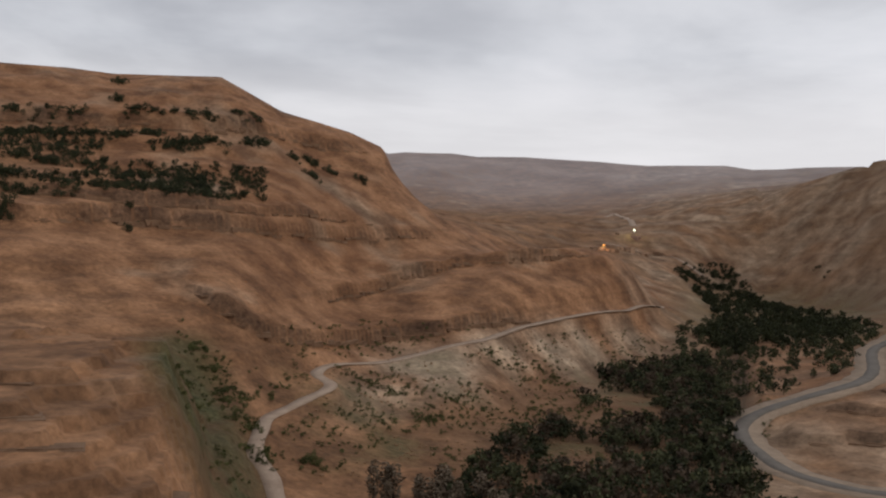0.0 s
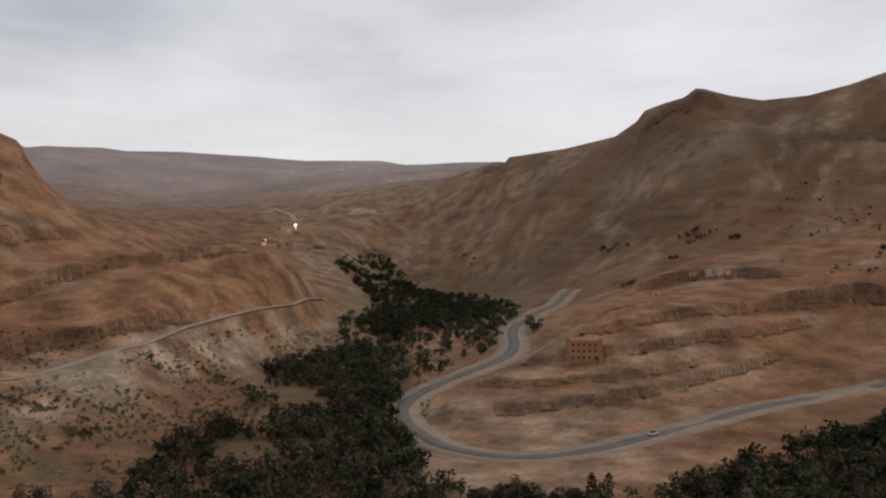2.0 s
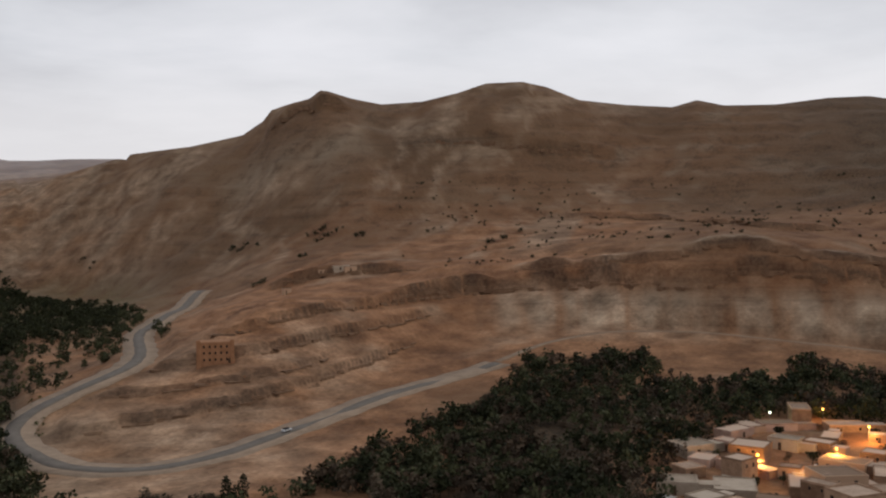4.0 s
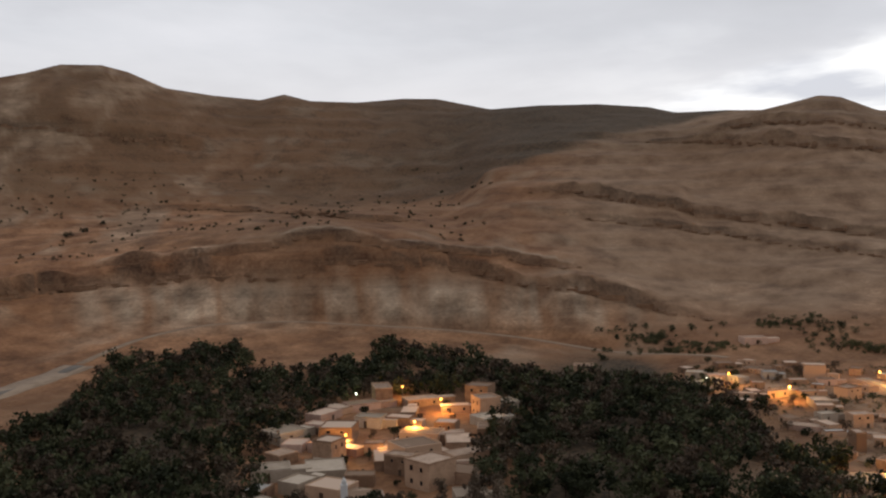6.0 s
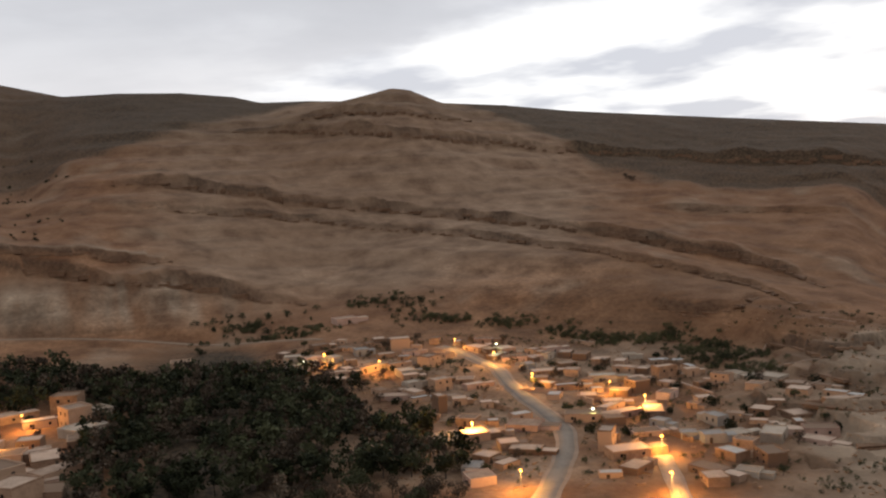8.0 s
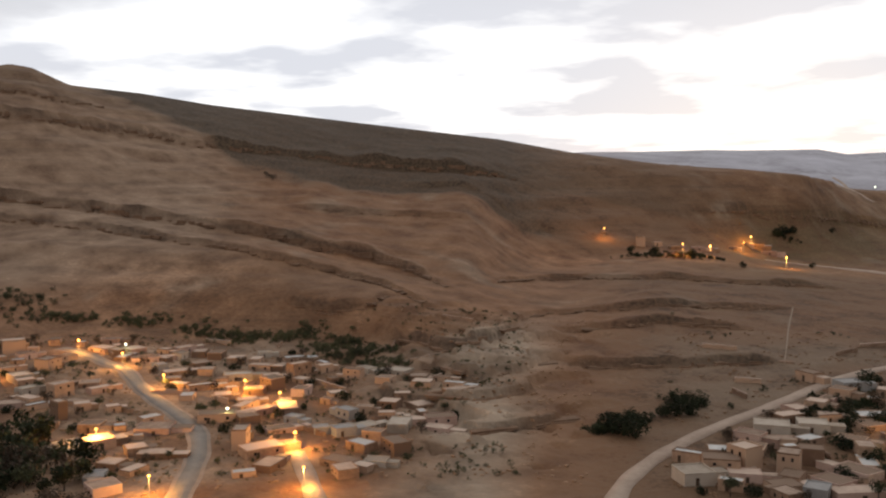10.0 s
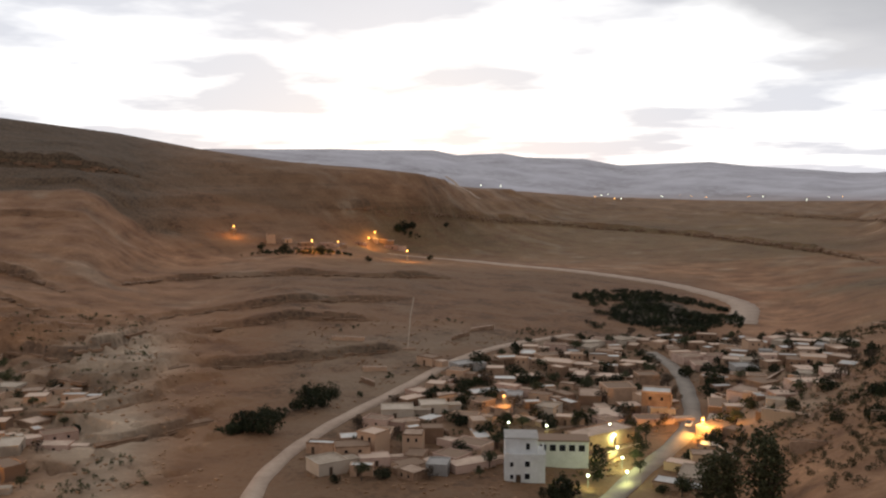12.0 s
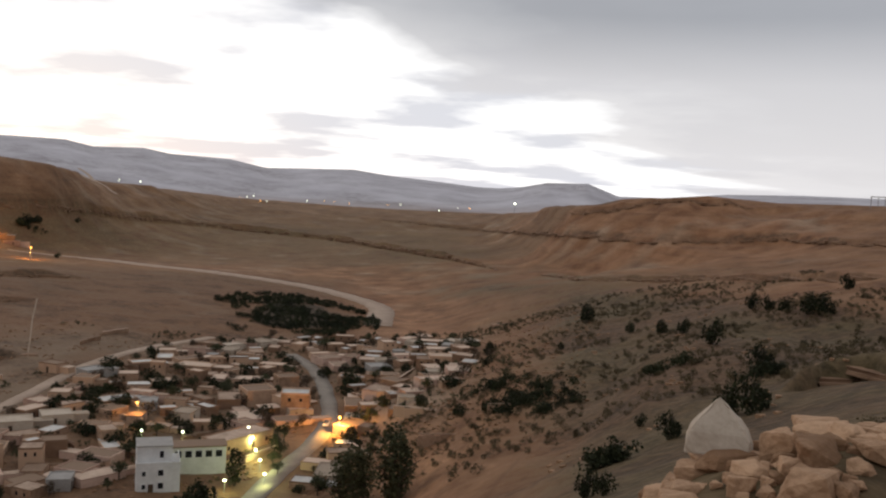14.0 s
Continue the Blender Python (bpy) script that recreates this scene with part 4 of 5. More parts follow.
def tree_stuff(name, places, heights, kinds, mat, label, leaves, size, seed, category="trees"):
    """Many small trees or bushes too many to count, as one mesh of leaf clumps on stems."""
    rng = np.random.default_rng(seed)
    V, F, n = [], [], 0
    for p, h in zip(places, heights):
        c, r = crown_shape(kinds[int(rng.integers(len(kinds)))], rng)
        v, f = leaf_cloud(c, r, leaves, size, rng)
        stem = np.array([[-0.02, 0, -0.1], [0.02, 0, -0.1], [0.0, 0.015, 0.6], [0, -0.03, -0.1]])
        v = np.concatenate([v, stem]) * np.array([h, h, h]) + np.array(p)
        f = np.concatenate([f, np.array([[0, 1, 2], [1, 3, 2], [3, 0, 2]]) + len(v) - 4])
        V.append(v)
        F.append(f + n)
        n += len(v)
    return tagged(new(name, raw_mesh(name, np.concatenate(V), np.concatenate(F), mat)), label, category, kind="stuff")


def in_hamlet(b2, r):
    return 236 < r < 372 and float(np.interp(r, [240, 300, 340, 372], [62.6, 63.8, 66.4, 70])) < b2 < float(np.interp(r, [240, 300, 372], [76.4, 77.2, 79.0]))


def open_ground(b2, r, slack=0.0):
    """False where houses or roads lie."""
    if in_hamlet(b2, r):
        return False
    a = radians(b2)
    p = np.array([r * math.sin(a), r * math.cos(a)])
    return all(np.min(np.hypot(*(q - p).T)) > 7 for q, _ in (MAIN_ROAD, STREET, VILLAGE_ROAD, DIRT_ROAD, FOOT_PATH))


def scatter(count, b0, b1, r0, r1, keep, seed, top=1e9):
    """Places on the ground in a sector, evenly by area, where keep(bearing, distance) holds."""
    rng = np.random.default_rng(seed)
    out = []
    for _ in range(count * 6):
        b2, r = rng.uniform(b0, b1), math.sqrt(rng.uniform(r0 ** 2, r1 ** 2))
        if keep(b2, r):
            p = at(b2, r)
            if p.z < top:
                out.append(p)
                if len(out) == count:
                    break
    return out


def slope_at(b2, r):
    return math.degrees(math.atan2(at(b2, r).z - EYE, r))


def grove_far(b2):
    return float(np.interp(b2, [4, 8, 14, 20, 22, 23, 24.2, 25.5, 28, 36, 40, 44, 50, 55, 85, 90, 94, 98, 101], [205, 268, 405, 550, 600, 520, 380, 315, 262, 258, 268, 292, 350, 430, 420, 385, 335, 300, 255]))


def in_grove(b2, r):
    a = radians(b2)
    n = float(fractal(np.array(r * math.sin(a)), np.array(r * math.cos(a)), 38, 3, 47))
    return 205 < r < grove_far(b2) * (1 + 0.10 * n * (1 if b2 < 22 or b2 > 50 else 0.3)) and n > float(np.interp(b2, [8, 14, 24], [0.05, -0.15, -0.75])) and open_ground(b2, r)


TREE_A = tree_kind("walnut_tree", "wide", TWIGS, "bare grey-brown fruit tree in the valley orchard", 620, 0.036, 1)
TREE_B = tree_kind("olive_tree", "round", OLIVE, "dull green olive tree in the valley orchard", 620, 0.036, 2)
TREE_C = tree_kind("evergreen_tree", "round", EVERGREEN, "dense dark evergreen tree with rounded crown", 680, 0.040, 3)
TREE_F = tree_kind("juniper", "bush", EVERGREEN, "dark juniper tree on the dry hillside", 620, 0.050, 6)
TREE_G = tree_kind("street_tree", "tall", HEDGE, "tall thin-leaved tree beside the street", 1500, 0.020, 8)
TREE_D = tree_kind("cypress", "tall", EVERGREEN, "slim dark cypress standing by the houses", 480, 0.034, 4)
TREE_E = tree_kind("poplar", "tall", PALE_TWIGS, "tall leafless poplar among the orchard trees", 420, 0.036, 5)

near_grove = scatter(230, 8, 100, 205, 262, in_grove, 11)
for i, p in enumerate(near_grove):
    k = random.random()
    src = TREE_A if k < 0.42 else TREE_B if k < 0.68 else TREE_C if k < 0.92 else TREE_E
    plant(src, p, random.uniform(4.5, 8.5) * (1.35 if src is TREE_E else 1), random.uniform(0.85, 1.25), "orchard trees")
for p in scatter(26, 1.5, 13, 205, 262, open_ground, 19):
    plant(TREE_E, p, random.uniform(7, 11), random.uniform(1.1, 1.5), "orchard trees")
far_grove = scatter(2600, 5, 101, 240, 640, in_grove, 12)
third = len(far_grove) // 3
hs = np.random.default_rng(5).uniform(4.5, 9.5, len(far_grove))
tree_stuff("orchard_bare", far_grove[:third], hs, ["round", "wide", "bush"], TWIGS, "leafless brown orchard trees filling the valley floor", 95, 0.082, 21)
tree_stuff("orchard_dark", far_grove[third:2 * third], hs, ["round", "wide", "bush"], EVERGREEN, "dark evergreen trees filling the valley floor", 100, 0.085, 22)
tree_stuff("orchard_olive", far_grove[2 * third:], hs, ["round", "wide", "bush"], OLIVE, "dull green olive trees filling the valley floor", 100, 0.083, 23)
upper = scatter(620, 17.5, 33, 640, 1500, lambda b2, r: abs(b2 - float(np.interp(r, [640, 800, 1100, 1500], [25.5, 27, 23, 19.5]))) < float(np.interp(r, [640, 900, 1500], [4.5, 3.4, 1.3])), 13, 45)
tree_stuff("river_trees", upper, np.random.default_rng(6).uniform(6, 10, len(upper)), ["bush", "round"], EVERGREEN, "dark trees along the upper river bed", 110, 0.085, 24)
beyond = scatter(420, 20.5, 33, 400, 1000, lambda b2, r: float(np.interp(b2, [20, 23, 26, 29, 34], [-8.2, -9.2, -9.0, -7.6, -5.6])) < slope_at(b2, r) < float(np.interp(b2, [20, 24, 29, 33], [-5.5, -4.2, -3.8, -4.8])) and open_ground(b2, r), 20, 30)
tree_stuff("bend_trees", beyond, np.random.default_rng(3).uniform(4, 9, len(beyond)), ["bush", "round"], OLIVE, "dull green trees along the river behind the road bend", 100, 0.085, 31)
def speckle(b2, r, seed, cut):
    a = radians(b2)
    return float(fractal(np.array(r * math.sin(a)), np.array(r * math.cos(a)), 45, 3, seed)) > cut


dark_corner = scatter(1100, 153, 163, 330, 620, lambda b2, r: math.hypot((b2 - 158.2) / 4.4, (slope_at(b2, r) + 8.5 + 0.12 * (b2 - 158)) / 1.15) < 1 + 0.3 * (1 if speckle(b2, r, 51, 0) else -1), 14)
tree_stuff("hollow_trees", dark_corner, np.random.default_rng(6).uniform(2.0, 4.2, len(dark_corner)), ["bush"], EVERGREEN, "dark bushes filling the hollow behind the village", 80, 0.08, 25)


rows_green = scatter(800, -24, 0, 430, 720, lambda b2, r: (1.6 < slope_at(b2, r) < 3.6 and -14.5 < b2 < -5) or (b2 < -14 and speckle(b2, r, 31, 0.3) and 1.5 < slope_at(b2, r) < 5.2), 15)
tree_stuff("terrace_trees", rows_green, np.random.default_rng(7).uniform(3, 5.5, len(rows_green)), ["bush", "round"], PINE, "dark green planted trees on the mountain terraces", 130, 0.068, 26)
dots = scatter(260, 47, 78, 600, 1000, lambda b2, r: -2.2 < slope_at(b2, r) < 3.2 and speckle(b2, r, 33, 0.05), 16)
tree_stuff("hill_bushes", dots, np.random.default_rng(8).uniform(1.6, 3.6, len(dots)), ["bush"], EVERGREEN, "scattered dark bushes on the dry hillside", 40, 0.14, 27)
banks = scatter(1700, -10, 26, 190, 620, lambda b2, r: -17 < slope_at(b2, r) < -5.5 and speckle(b2, r, 35, -0.15) and open_ground(b2, r) and not in_grove(b2, r), 17)
tree_stuff("bank_bushes", banks, np.random.default_rng(9).uniform(0.6, 2.4, len(banks)), ["bush"], FRESH, "low green bushes on the stony river bank", 100, 0.08, 28)


def clumps(spots, seed):
    """Places of bushes that crowd together: (bearing, slope, how many, half width, half depth) a clump."""
    rng = np.random.default_rng(seed)
    out = []
    for b2, s, n, wide2, deep in spots:
        c = sight(b2, s, 120)
        a = radians(b2)
        for _ in range(n):
            u, w = rng.normal(0, 0.5 * wide2), rng.normal(0, 0.5 * deep)
            x, y = c[0] + u * math.cos(a) + w * math.sin(a), c[1] - u * math.sin(a) + w * math.cos(a)
            out.append(Vector((x, y, ground_z(x, y))))
    return out


gully = clumps([(-8.4, -7.4, 26, 7, 7), (-7.4, -8.8, 34, 6, 8), (-6.6, -10.4, 40, 7, 8), (-5.6, -12.0, 40, 7, 8), (-4.6, -13.8, 40, 6, 8), (-1.6, -14.2, 26, 7, 6), (1.2, -9.2, 22, 9, 3), (3.2, -9.9, 20, 8, 3), (5.5, -11.5, 26, 9, 6), (8.0, -10.6, 24, 9, 6), (9.5, -7.6, 20, 10, 5), (12.5, -8.2, 20, 10, 5)], 40)
tree_stuff("gully_shrubs", gully, np.random.default_rng(40).uniform(0.9, 2.6, len(gully)), ["bush"], FRESH, "fresh green shrubs along a gully in the bank", 120, 0.075, 41, "shrubs")
pines = clumps([(-19.1, 5.98, 17, 9, 3), (-17.8, 6.06, 13, 10, 3), (-16.0, 6.1, 19, 14, 3), (-12.8, 6.15, 17, 9, 3), (-11.2, 6.19, 19, 12, 3), (-9.6, 6.49, 13, 8, 3), (-8.5, 6.36, 19, 7, 3), (-6.6, 6.41, 13, 7, 3), (-5.6, 6.26, 8, 4, 3), (-18.7, 4.88, 30, 14, 4), (-17.2, 5.05, 30, 14, 4), (-15.4, 5.05, 30, 14, 4), (-13.7, 5.1, 26, 12, 4), (-11.8, 5.29, 30, 10, 6), (-10.7, 4.62, 39, 14, 6), (-9.4, 4.7, 44, 14, 7), (-8.4, 5.09, 26, 7, 7), (-6.0, 5.01, 26, 7, 6), (-5.2, 5.05, 13, 4, 5), (-3.3, 4.28, 13, 5, 4), (-2.3, 4.02, 19, 6, 6), (-2.2, 3.33, 19, 5, 5), (-1.0, 3.51, 13, 6, 5), (-16.9, 3.27, 22, 10, 6), (-18.0, 3.43, 17, 10, 6), (-19.1, 3.68, 17, 8, 6), (-15.0, 3.28, 17, 10, 5), (-18.7, 1.47, 15, 6, 5), (-16.4, 1.74, 19, 7, 7), (-19.5, 2.54, 15, 5, 5), (-19.5, 0.64, 13, 5, 5), (-13.6, 8.11, 13, 5, 5), (-13.5, 7.14, 13, 5, 7), (-12.7, 0.75, 4, 2, 2), (-12.8, -0.49, 4, 2, 2), (0.9, 3.0, 11, 6, 4)], 46)
tree_stuff("terrace_pines", pines, np.random.default_rng(46).uniform(2.8, 5.6, len(pines)), ["bush", "bush", "round"], PINE, "dark pines in broken rows on the mountain terraces", 150, 0.06, 47)
field_trees = clumps([(36.7, -1.01, 6, 9, 4), (37.4, -0.8, 7, 10, 4), (38.3, -0.76, 3, 5, 4), (41.8, -0.19, 8, 12, 5), (42.7, -0.09, 9, 14, 5), (38.4, -2.97, 5, 5, 4), (41.2, -1.28, 5, 10, 3), (28.1, -1.74, 4, 5, 4), (28.7, -1.74, 4, 5, 4), (44.6, -0.19, 5, 10, 4), (48.9, 0.12, 4, 8, 4), (52.5, -0.7, 3, 5, 4), (53.4, -0.43, 4, 6, 4), (54.5, -0.03, 3, 5, 4)], 48)
tree_stuff("field_trees", field_trees, np.random.default_rng(48).uniform(3.0, 6.0, len(field_trees)), ["bush", "round"], EVERGREEN, "dark trees in short rows among the far fields", 130, 0.065, 49)
hedge = clumps([(87.5, -7.65, 40, 12, 9), (89.5, -7.99, 46, 16, 10), (91.6, -7.97, 36, 14, 9), (94.5, -6.6, 26, 12, 9), (95.9, -6.52, 22, 12, 8), (98.9, -7.78, 26, 12, 6), (100.5, -7.87, 24, 12, 6), (102.9, -8.2, 30, 10, 9), (104.3, -8.36, 34, 12, 9), (107.1, -8.99, 30, 10, 9), (108.5, -9.38, 44, 14, 10), (110.0, -9.6, 38, 10, 9), (112.2, -9.64, 36, 10, 9), (113.6, -9.43, 36, 12, 9), (114.4, -10.35, 34, 12, 9), (116.2, -10.03, 44, 12, 12), (117.5, -10.53, 50, 14, 12), (118.3, -11.35, 36, 12, 12), (115.9, -11.03, 34, 12, 10)], 42)
tree_stuff("foot_hedges", hedge, np.random.default_rng(42).uniform(1.6, 3.8, len(hedge)), ["bush"], HEDGE, "thick green bushes in clumps above the village", 280, 0.05, 43, "shrubs")
thicket = clumps([(133.4, -14.6, 40, 8, 6), (137.0, -13.5, 36, 8, 5), (131.8, -15.4, 18, 5, 4), (146.6, -12.9, 22, 7, 5), (170.7, -11.9, 20, 7, 8), (173.2, -12.4, 24, 7, 8), (171.6, -13.0, 20, 6, 8), (174.6, -12.9, 14, 5, 6), (177.4, -17.2, 14, 3.5, 3), (186.4, -9.8, 14, 4, 4), (181.0, -10.0, 12, 6, 4), (152.2, -19.4, 12, 4, 3), (134.6, -4.6, 50, 24, 10), (136.2, -4.7, 40, 20, 10), (137.8, -4.6, 50, 24, 10), (142.4, -3.5, 30, 10, 8)], 44)
tree_stuff("dark_thickets", thicket, np.random.default_rng(44).uniform(1.8, 4.2, len(thicket)), ["bush"], EVERGREEN, "dark thickets of bushes beside the track and slope", 170, 0.065, 45, "shrubs")
foot = scatter(160, 84, 122, 380, 560, lambda b2, r: abs(slope_at(b2, r) + float(np.interp(b2, [84, 92, 99, 105, 110, 120], [7.9, 7.6, 7.0, 8.2, 9.8, 11.6]))) < 1.0 and speckle(b2, r, 37, 0.12), 18)
tree_stuff("foot_bushes", foot, np.random.default_rng(10).uniform(2.4, 5.2, len(foot)), ["bush"], OLIVE, "green bushes along the foot of the hill", 260, 0.05, 29)
hillside = scatter(2400, 162, 196, 70, 430, lambda b2, r: -18 < slope_at(b2, r) < -3.5 and speckle(b2, r, 39, -0.12) and open_ground(b2, r), 19)
tree_stuff("slope_bushes", hillside, np.random.default_rng(11).uniform(0.6, 2.4, len(hillside)), ["bush"], SCRUB, "low dry bushes over the stony slope", 120, 0.066, 30)
for b2, s, h in [(176.0, -7.6, 6.5), (178.6, -8.1, 3.5), (180.5, -7.9, 4), (181.8, -7.8, 4), (183.5, -8.3, 5.5), (185.6, -6.0, 4.5), (186.5, -6.0, 4), (187.5, -6.0, 4.5), (188.7, -6.0, 5.5), (189.6, -6.0, 5.5), (190.7, -4.3, 4.5), (186.4, -9.6, 5), (170.7, -12.2, 3.5), (181.4, -14.0, 3.4), (186.0, -12.0, 5.2), (184.6, -12.4, 4.2), (176.6, -18, 2.6), (177.6, -17.8, 2.2), (179.6, -13.6, 2.0), (174.5, -9.4, 2.2)]:
    plant(TREE_F, sight(b2, s, 55), h * 1.45, 0.66, "junipers on the slope")
for b2, s, h in [(36.2, -16.2, 9), (37.2, -16.0, 8), (36.8, -16.4, 7), (54.0, -15.8, 7)]:
    plant(TREE_D, sight(b2, s, 180), h, 1.1, "cypresses by the road")
for b2, s, h in [(161.2, -19.8, 13), (161.9, -19.6, 14), (162.6, -19.4, 12), (164.4, -19.2, 16), (164.9, -19.0, 13)]:
    plant(TREE_G, sight(b2, s, 120), h, 1.25, "street trees")
for b2, s, h in [(154.6, -18.3, 9), (153.2, -15.4, 6)]:
    plant(TREE_D, sight(b2, s, 150), h, 1.3, "cypresses by the road")
for b2, s, h in [(133.0, -15.4, 7), (133.9, -15.5, 7), (132.4, -15.2, 6), (136.4, -14.2, 6), (137.3, -14.1, 6), (135.6, -14.2, 5), (152.6, -19.3, 7), (148, -13.6, 5), (144.0, -13.9, 6), (145.2, -13.7, 6), (146.0, -13.6, 6), (147.5, -16.0, 6), (155.0, -12.9, 6), (161.5, -12.4, 8), (159.8, -11.9, 6), (168.4, -13.8, 4), (170.2, -13.4, 4), (171.4, -13.6, 4.5), (172.2, -13.0, 4)]:
    plant(TREE_F, sight(b2, s, 120), h * 1.05, 0.95, "village trees", "dark leafy tree between the village houses")
for b2, s in [(111.2, 0.2), (111.6, 0.1)]:
    plant(TREE_A, sight(b2, s, 500), 6, 1.2, "lone hill trees", "lone dark tree on the bare hillside")


# ---------------------------------------------------------------- houses
def opening(parent, kind, x, y, z, w, h, facing, mat):
    """A framed window or a door in a wall; facing: the wall's outward turn in degrees."""
    m = pose(x, y, z, 0, 0, facing)
    if kind == "window":
        bm = bmesh.new()
        for x0, x1, z0, z1 in ((-w / 2 - 0.08, -w / 2, 0, h), (w / 2, w / 2 + 0.08, 0, h), (-w / 2 - 0.08, w / 2 + 0.08, h, h + 0.1), (-w / 2 - 0.14, w / 2 + 0.14, -0.1, 0)):
            block(bm, x0, x1, -0.10, 0.05, z0, z1)
        f = part("window", bm, mat, parent)
        f.matrix_basis = m
        part("pane", box(-w / 2 + 0.002, w / 2 - 0.002, -0.03, 0.04, 0.002, h - 0.002), GLASS, f)
        return f
    d = part("door", box(-w / 2, w / 2, -0.06, 0.06, 0, h, 0.015), WOOD, parent)
    d.matrix_basis = m
    return d


def house(w, d, h, storeys, seed, wall_mat=None, roof_mat=None, label="", name="house", windows=2, annex=True):
    """A flat-roofed house: thick walls, roof slab in a parapet, openings on all sides, sometimes a lower wing."""
    rng = random.Random(seed)
    wall_mat, roof_mat = wall_mat or MUD, roof_mat or ROOFING
    root = tagged(new(name), label or "flat-roofed earth-walled village house", "house")
    top = h * storeys
    bm = box(-w / 2, w / 2, -d / 2, d / 2, -3.0, top, 0.06)
    part("wall", bm, wall_mat, root)
    part("roof", box(-w / 2 + 0.24, w / 2 - 0.24, -d / 2 + 0.24, d / 2 - 0.24, top + 0.004, top + 0.14), roof_mat, root)
    bm = bmesh.new()
    t, e = 0.22, rng.uniform(0.25, 0.6)
    for x0, x1, y0, y1 in ((-w / 2, w / 2, -d / 2, -d / 2 + t), (-w / 2, w / 2, d / 2 - t, d / 2), (-w / 2, -w / 2 + t, -d / 2 + t, d / 2 - t), (w / 2 - t, w / 2, -d / 2 + t, d / 2 - t)):
        block(bm, x0 - 0.03, x1 + 0.03, y0 - 0.03, y1 + 0.03, top + 0.002, top + e * rng.uniform(0.85, 1.1))
    part("parapet", bm, wall_mat, root)
    if annex:
        s = rng.choice((-1, 1))
        aw, ad, ah = w * rng.uniform(0.4, 0.6), d * rng.uniform(0.45, 0.8), h * rng.uniform(0.7, 0.9)
        x0 = s * (w / 2 + aw / 2 - 0.02)
        part("wing", box(x0 - aw / 2, x0 + aw / 2, -ad / 2, ad / 2, -3.0, ah, 0.05), wall_mat, root)
        part("wing_roof", box(x0 - aw / 2 - 0.12, x0 + aw / 2 + 0.12, -ad / 2 - 0.12, ad / 2 + 0.12, ah + 0.004, ah + 0.2, 0.03), roof_mat, root)
    opening(root, "door", rng.uniform(-w * 0.25, w * 0.25), -d / 2, 0.05, 1.1, 2.1, 0, wall_mat)
    for k in range(storeys):
        for i in range(windows):
            x = (-0.5 + (i + 0.75) / (windows + 0.5)) * w
            if k or abs(x) > w * 0.22:
                opening(root, "window", x, -d / 2, k * h + 1.15, 0.9, 1.1, 0, wall_mat)
            opening(root, "window", x, d / 2, k * h + 1.15, 0.9, 1.1, 180, wall_mat)
    return root


USED = set()


def put(source, where, turn, scale=(1, 1, 1), group="", label=""):
    m = pose(where[0], where[1], where[2], 0, 0, turn)
    if source.name in USED:
        ob = copy_thing(source, m)
    else:
        USED.add(source.name)
        ob = source
        ob.matrix_basis = m
    ob.scale = scale
    return tagged(ob, label, "", group)


def low_corner(p, reach):
    """The place with its height taken from the lowest ground under it."""
    z = [ground_z(p[0] + reach * a, p[1] + reach * b2) for a in (-1, 0, 1) for b2 in (-1, 0, 1)]
    return Vector((p[0], p[1], (min(z) + sum(z) / 9) / 2))


KINDS = [
    house(9, 7, 3.1, 1, 1),
    house(11, 8, 3.2, 2, 2, label="two-storey flat-roofed earth house"),
    house(7.5, 6.5, 3.0, 1, 3, annex=False),
    house(12, 6.5, 3.0, 1, 4, windows=3, label="long low flat-roofed earth house"),
    house(8.5, 8, 3.1, 2, 5, annex=False, label="square two-storey earth house with parapet"),
    house(10, 6, 2.9, 1, 6, roof_mat=SHEET, label="low earth house under a pale sheet roof"),
    house(8, 7, 3.0, 1, 7, wall_mat=CONCRETE, roof_mat=CONCRETE, label="unfinished house of raw grey concrete"),
    house(7, 5, 2.6, 1, 8, roof_mat=SHEET, annex=False, name="shed", label="small shed with a pale sheet roof"),
    house(11, 7.5, 2.9, 1, 9, wall_mat=PINK, label="low pink-plastered house with a flat roof"),
    house(10, 8, 3.0, 1, 10, wall_mat=SAND, roof_mat=SAND, label="sand-coloured flat-roofed house with low parapet"),
]


def village(spots, base_turn, group, weights, seed, size=(0.72, 1.1), tall=(0.85, 1.35)):
    rng = random.Random(seed)
    for p in spots:
        k = rng.choices(range(len(KINDS)), weights)[0]
        s = rng.uniform(*size)
        turn = base_turn - math.degrees(math.atan2(p[0], p[1])) + rng.gauss(0, 26) + rng.choice((0, 0, 90))
        put(KINDS[k], low_corner(p, 3.5), turn, (s * rng.uniform(0.85, 1.2), s * rng.uniform(0.75, 1.3), rng.uniform(*tall)), group)


def spread(count, b0, b1, r0, r1, gap, keep, seed, taken=()):
    rng = random.Random(seed)
    out, busy = [], list(taken)
    for _ in range(count * 60):
        b2, r = rng.uniform(b0, b1), math.sqrt(rng.uniform(r0 * r0, r1 * r1))
        p = at(b2, r)
        if keep(b2, r) and all((p - q).length > gap for q in busy):
            out.append(p)
            busy.append(p)
            if len(out) == count:
                break
    return out


def clear_of_roads(b2, r, gap=8):
    a = radians(b2)
    p = np.array([r * math.sin(a), r * math.cos(a)])
    return all(np.min(np.hypot(*(q - p).T)) > gap for q, _ in (STREET, VILLAGE_ROAD, VILLAGE_LANE, DIRT_ROAD))


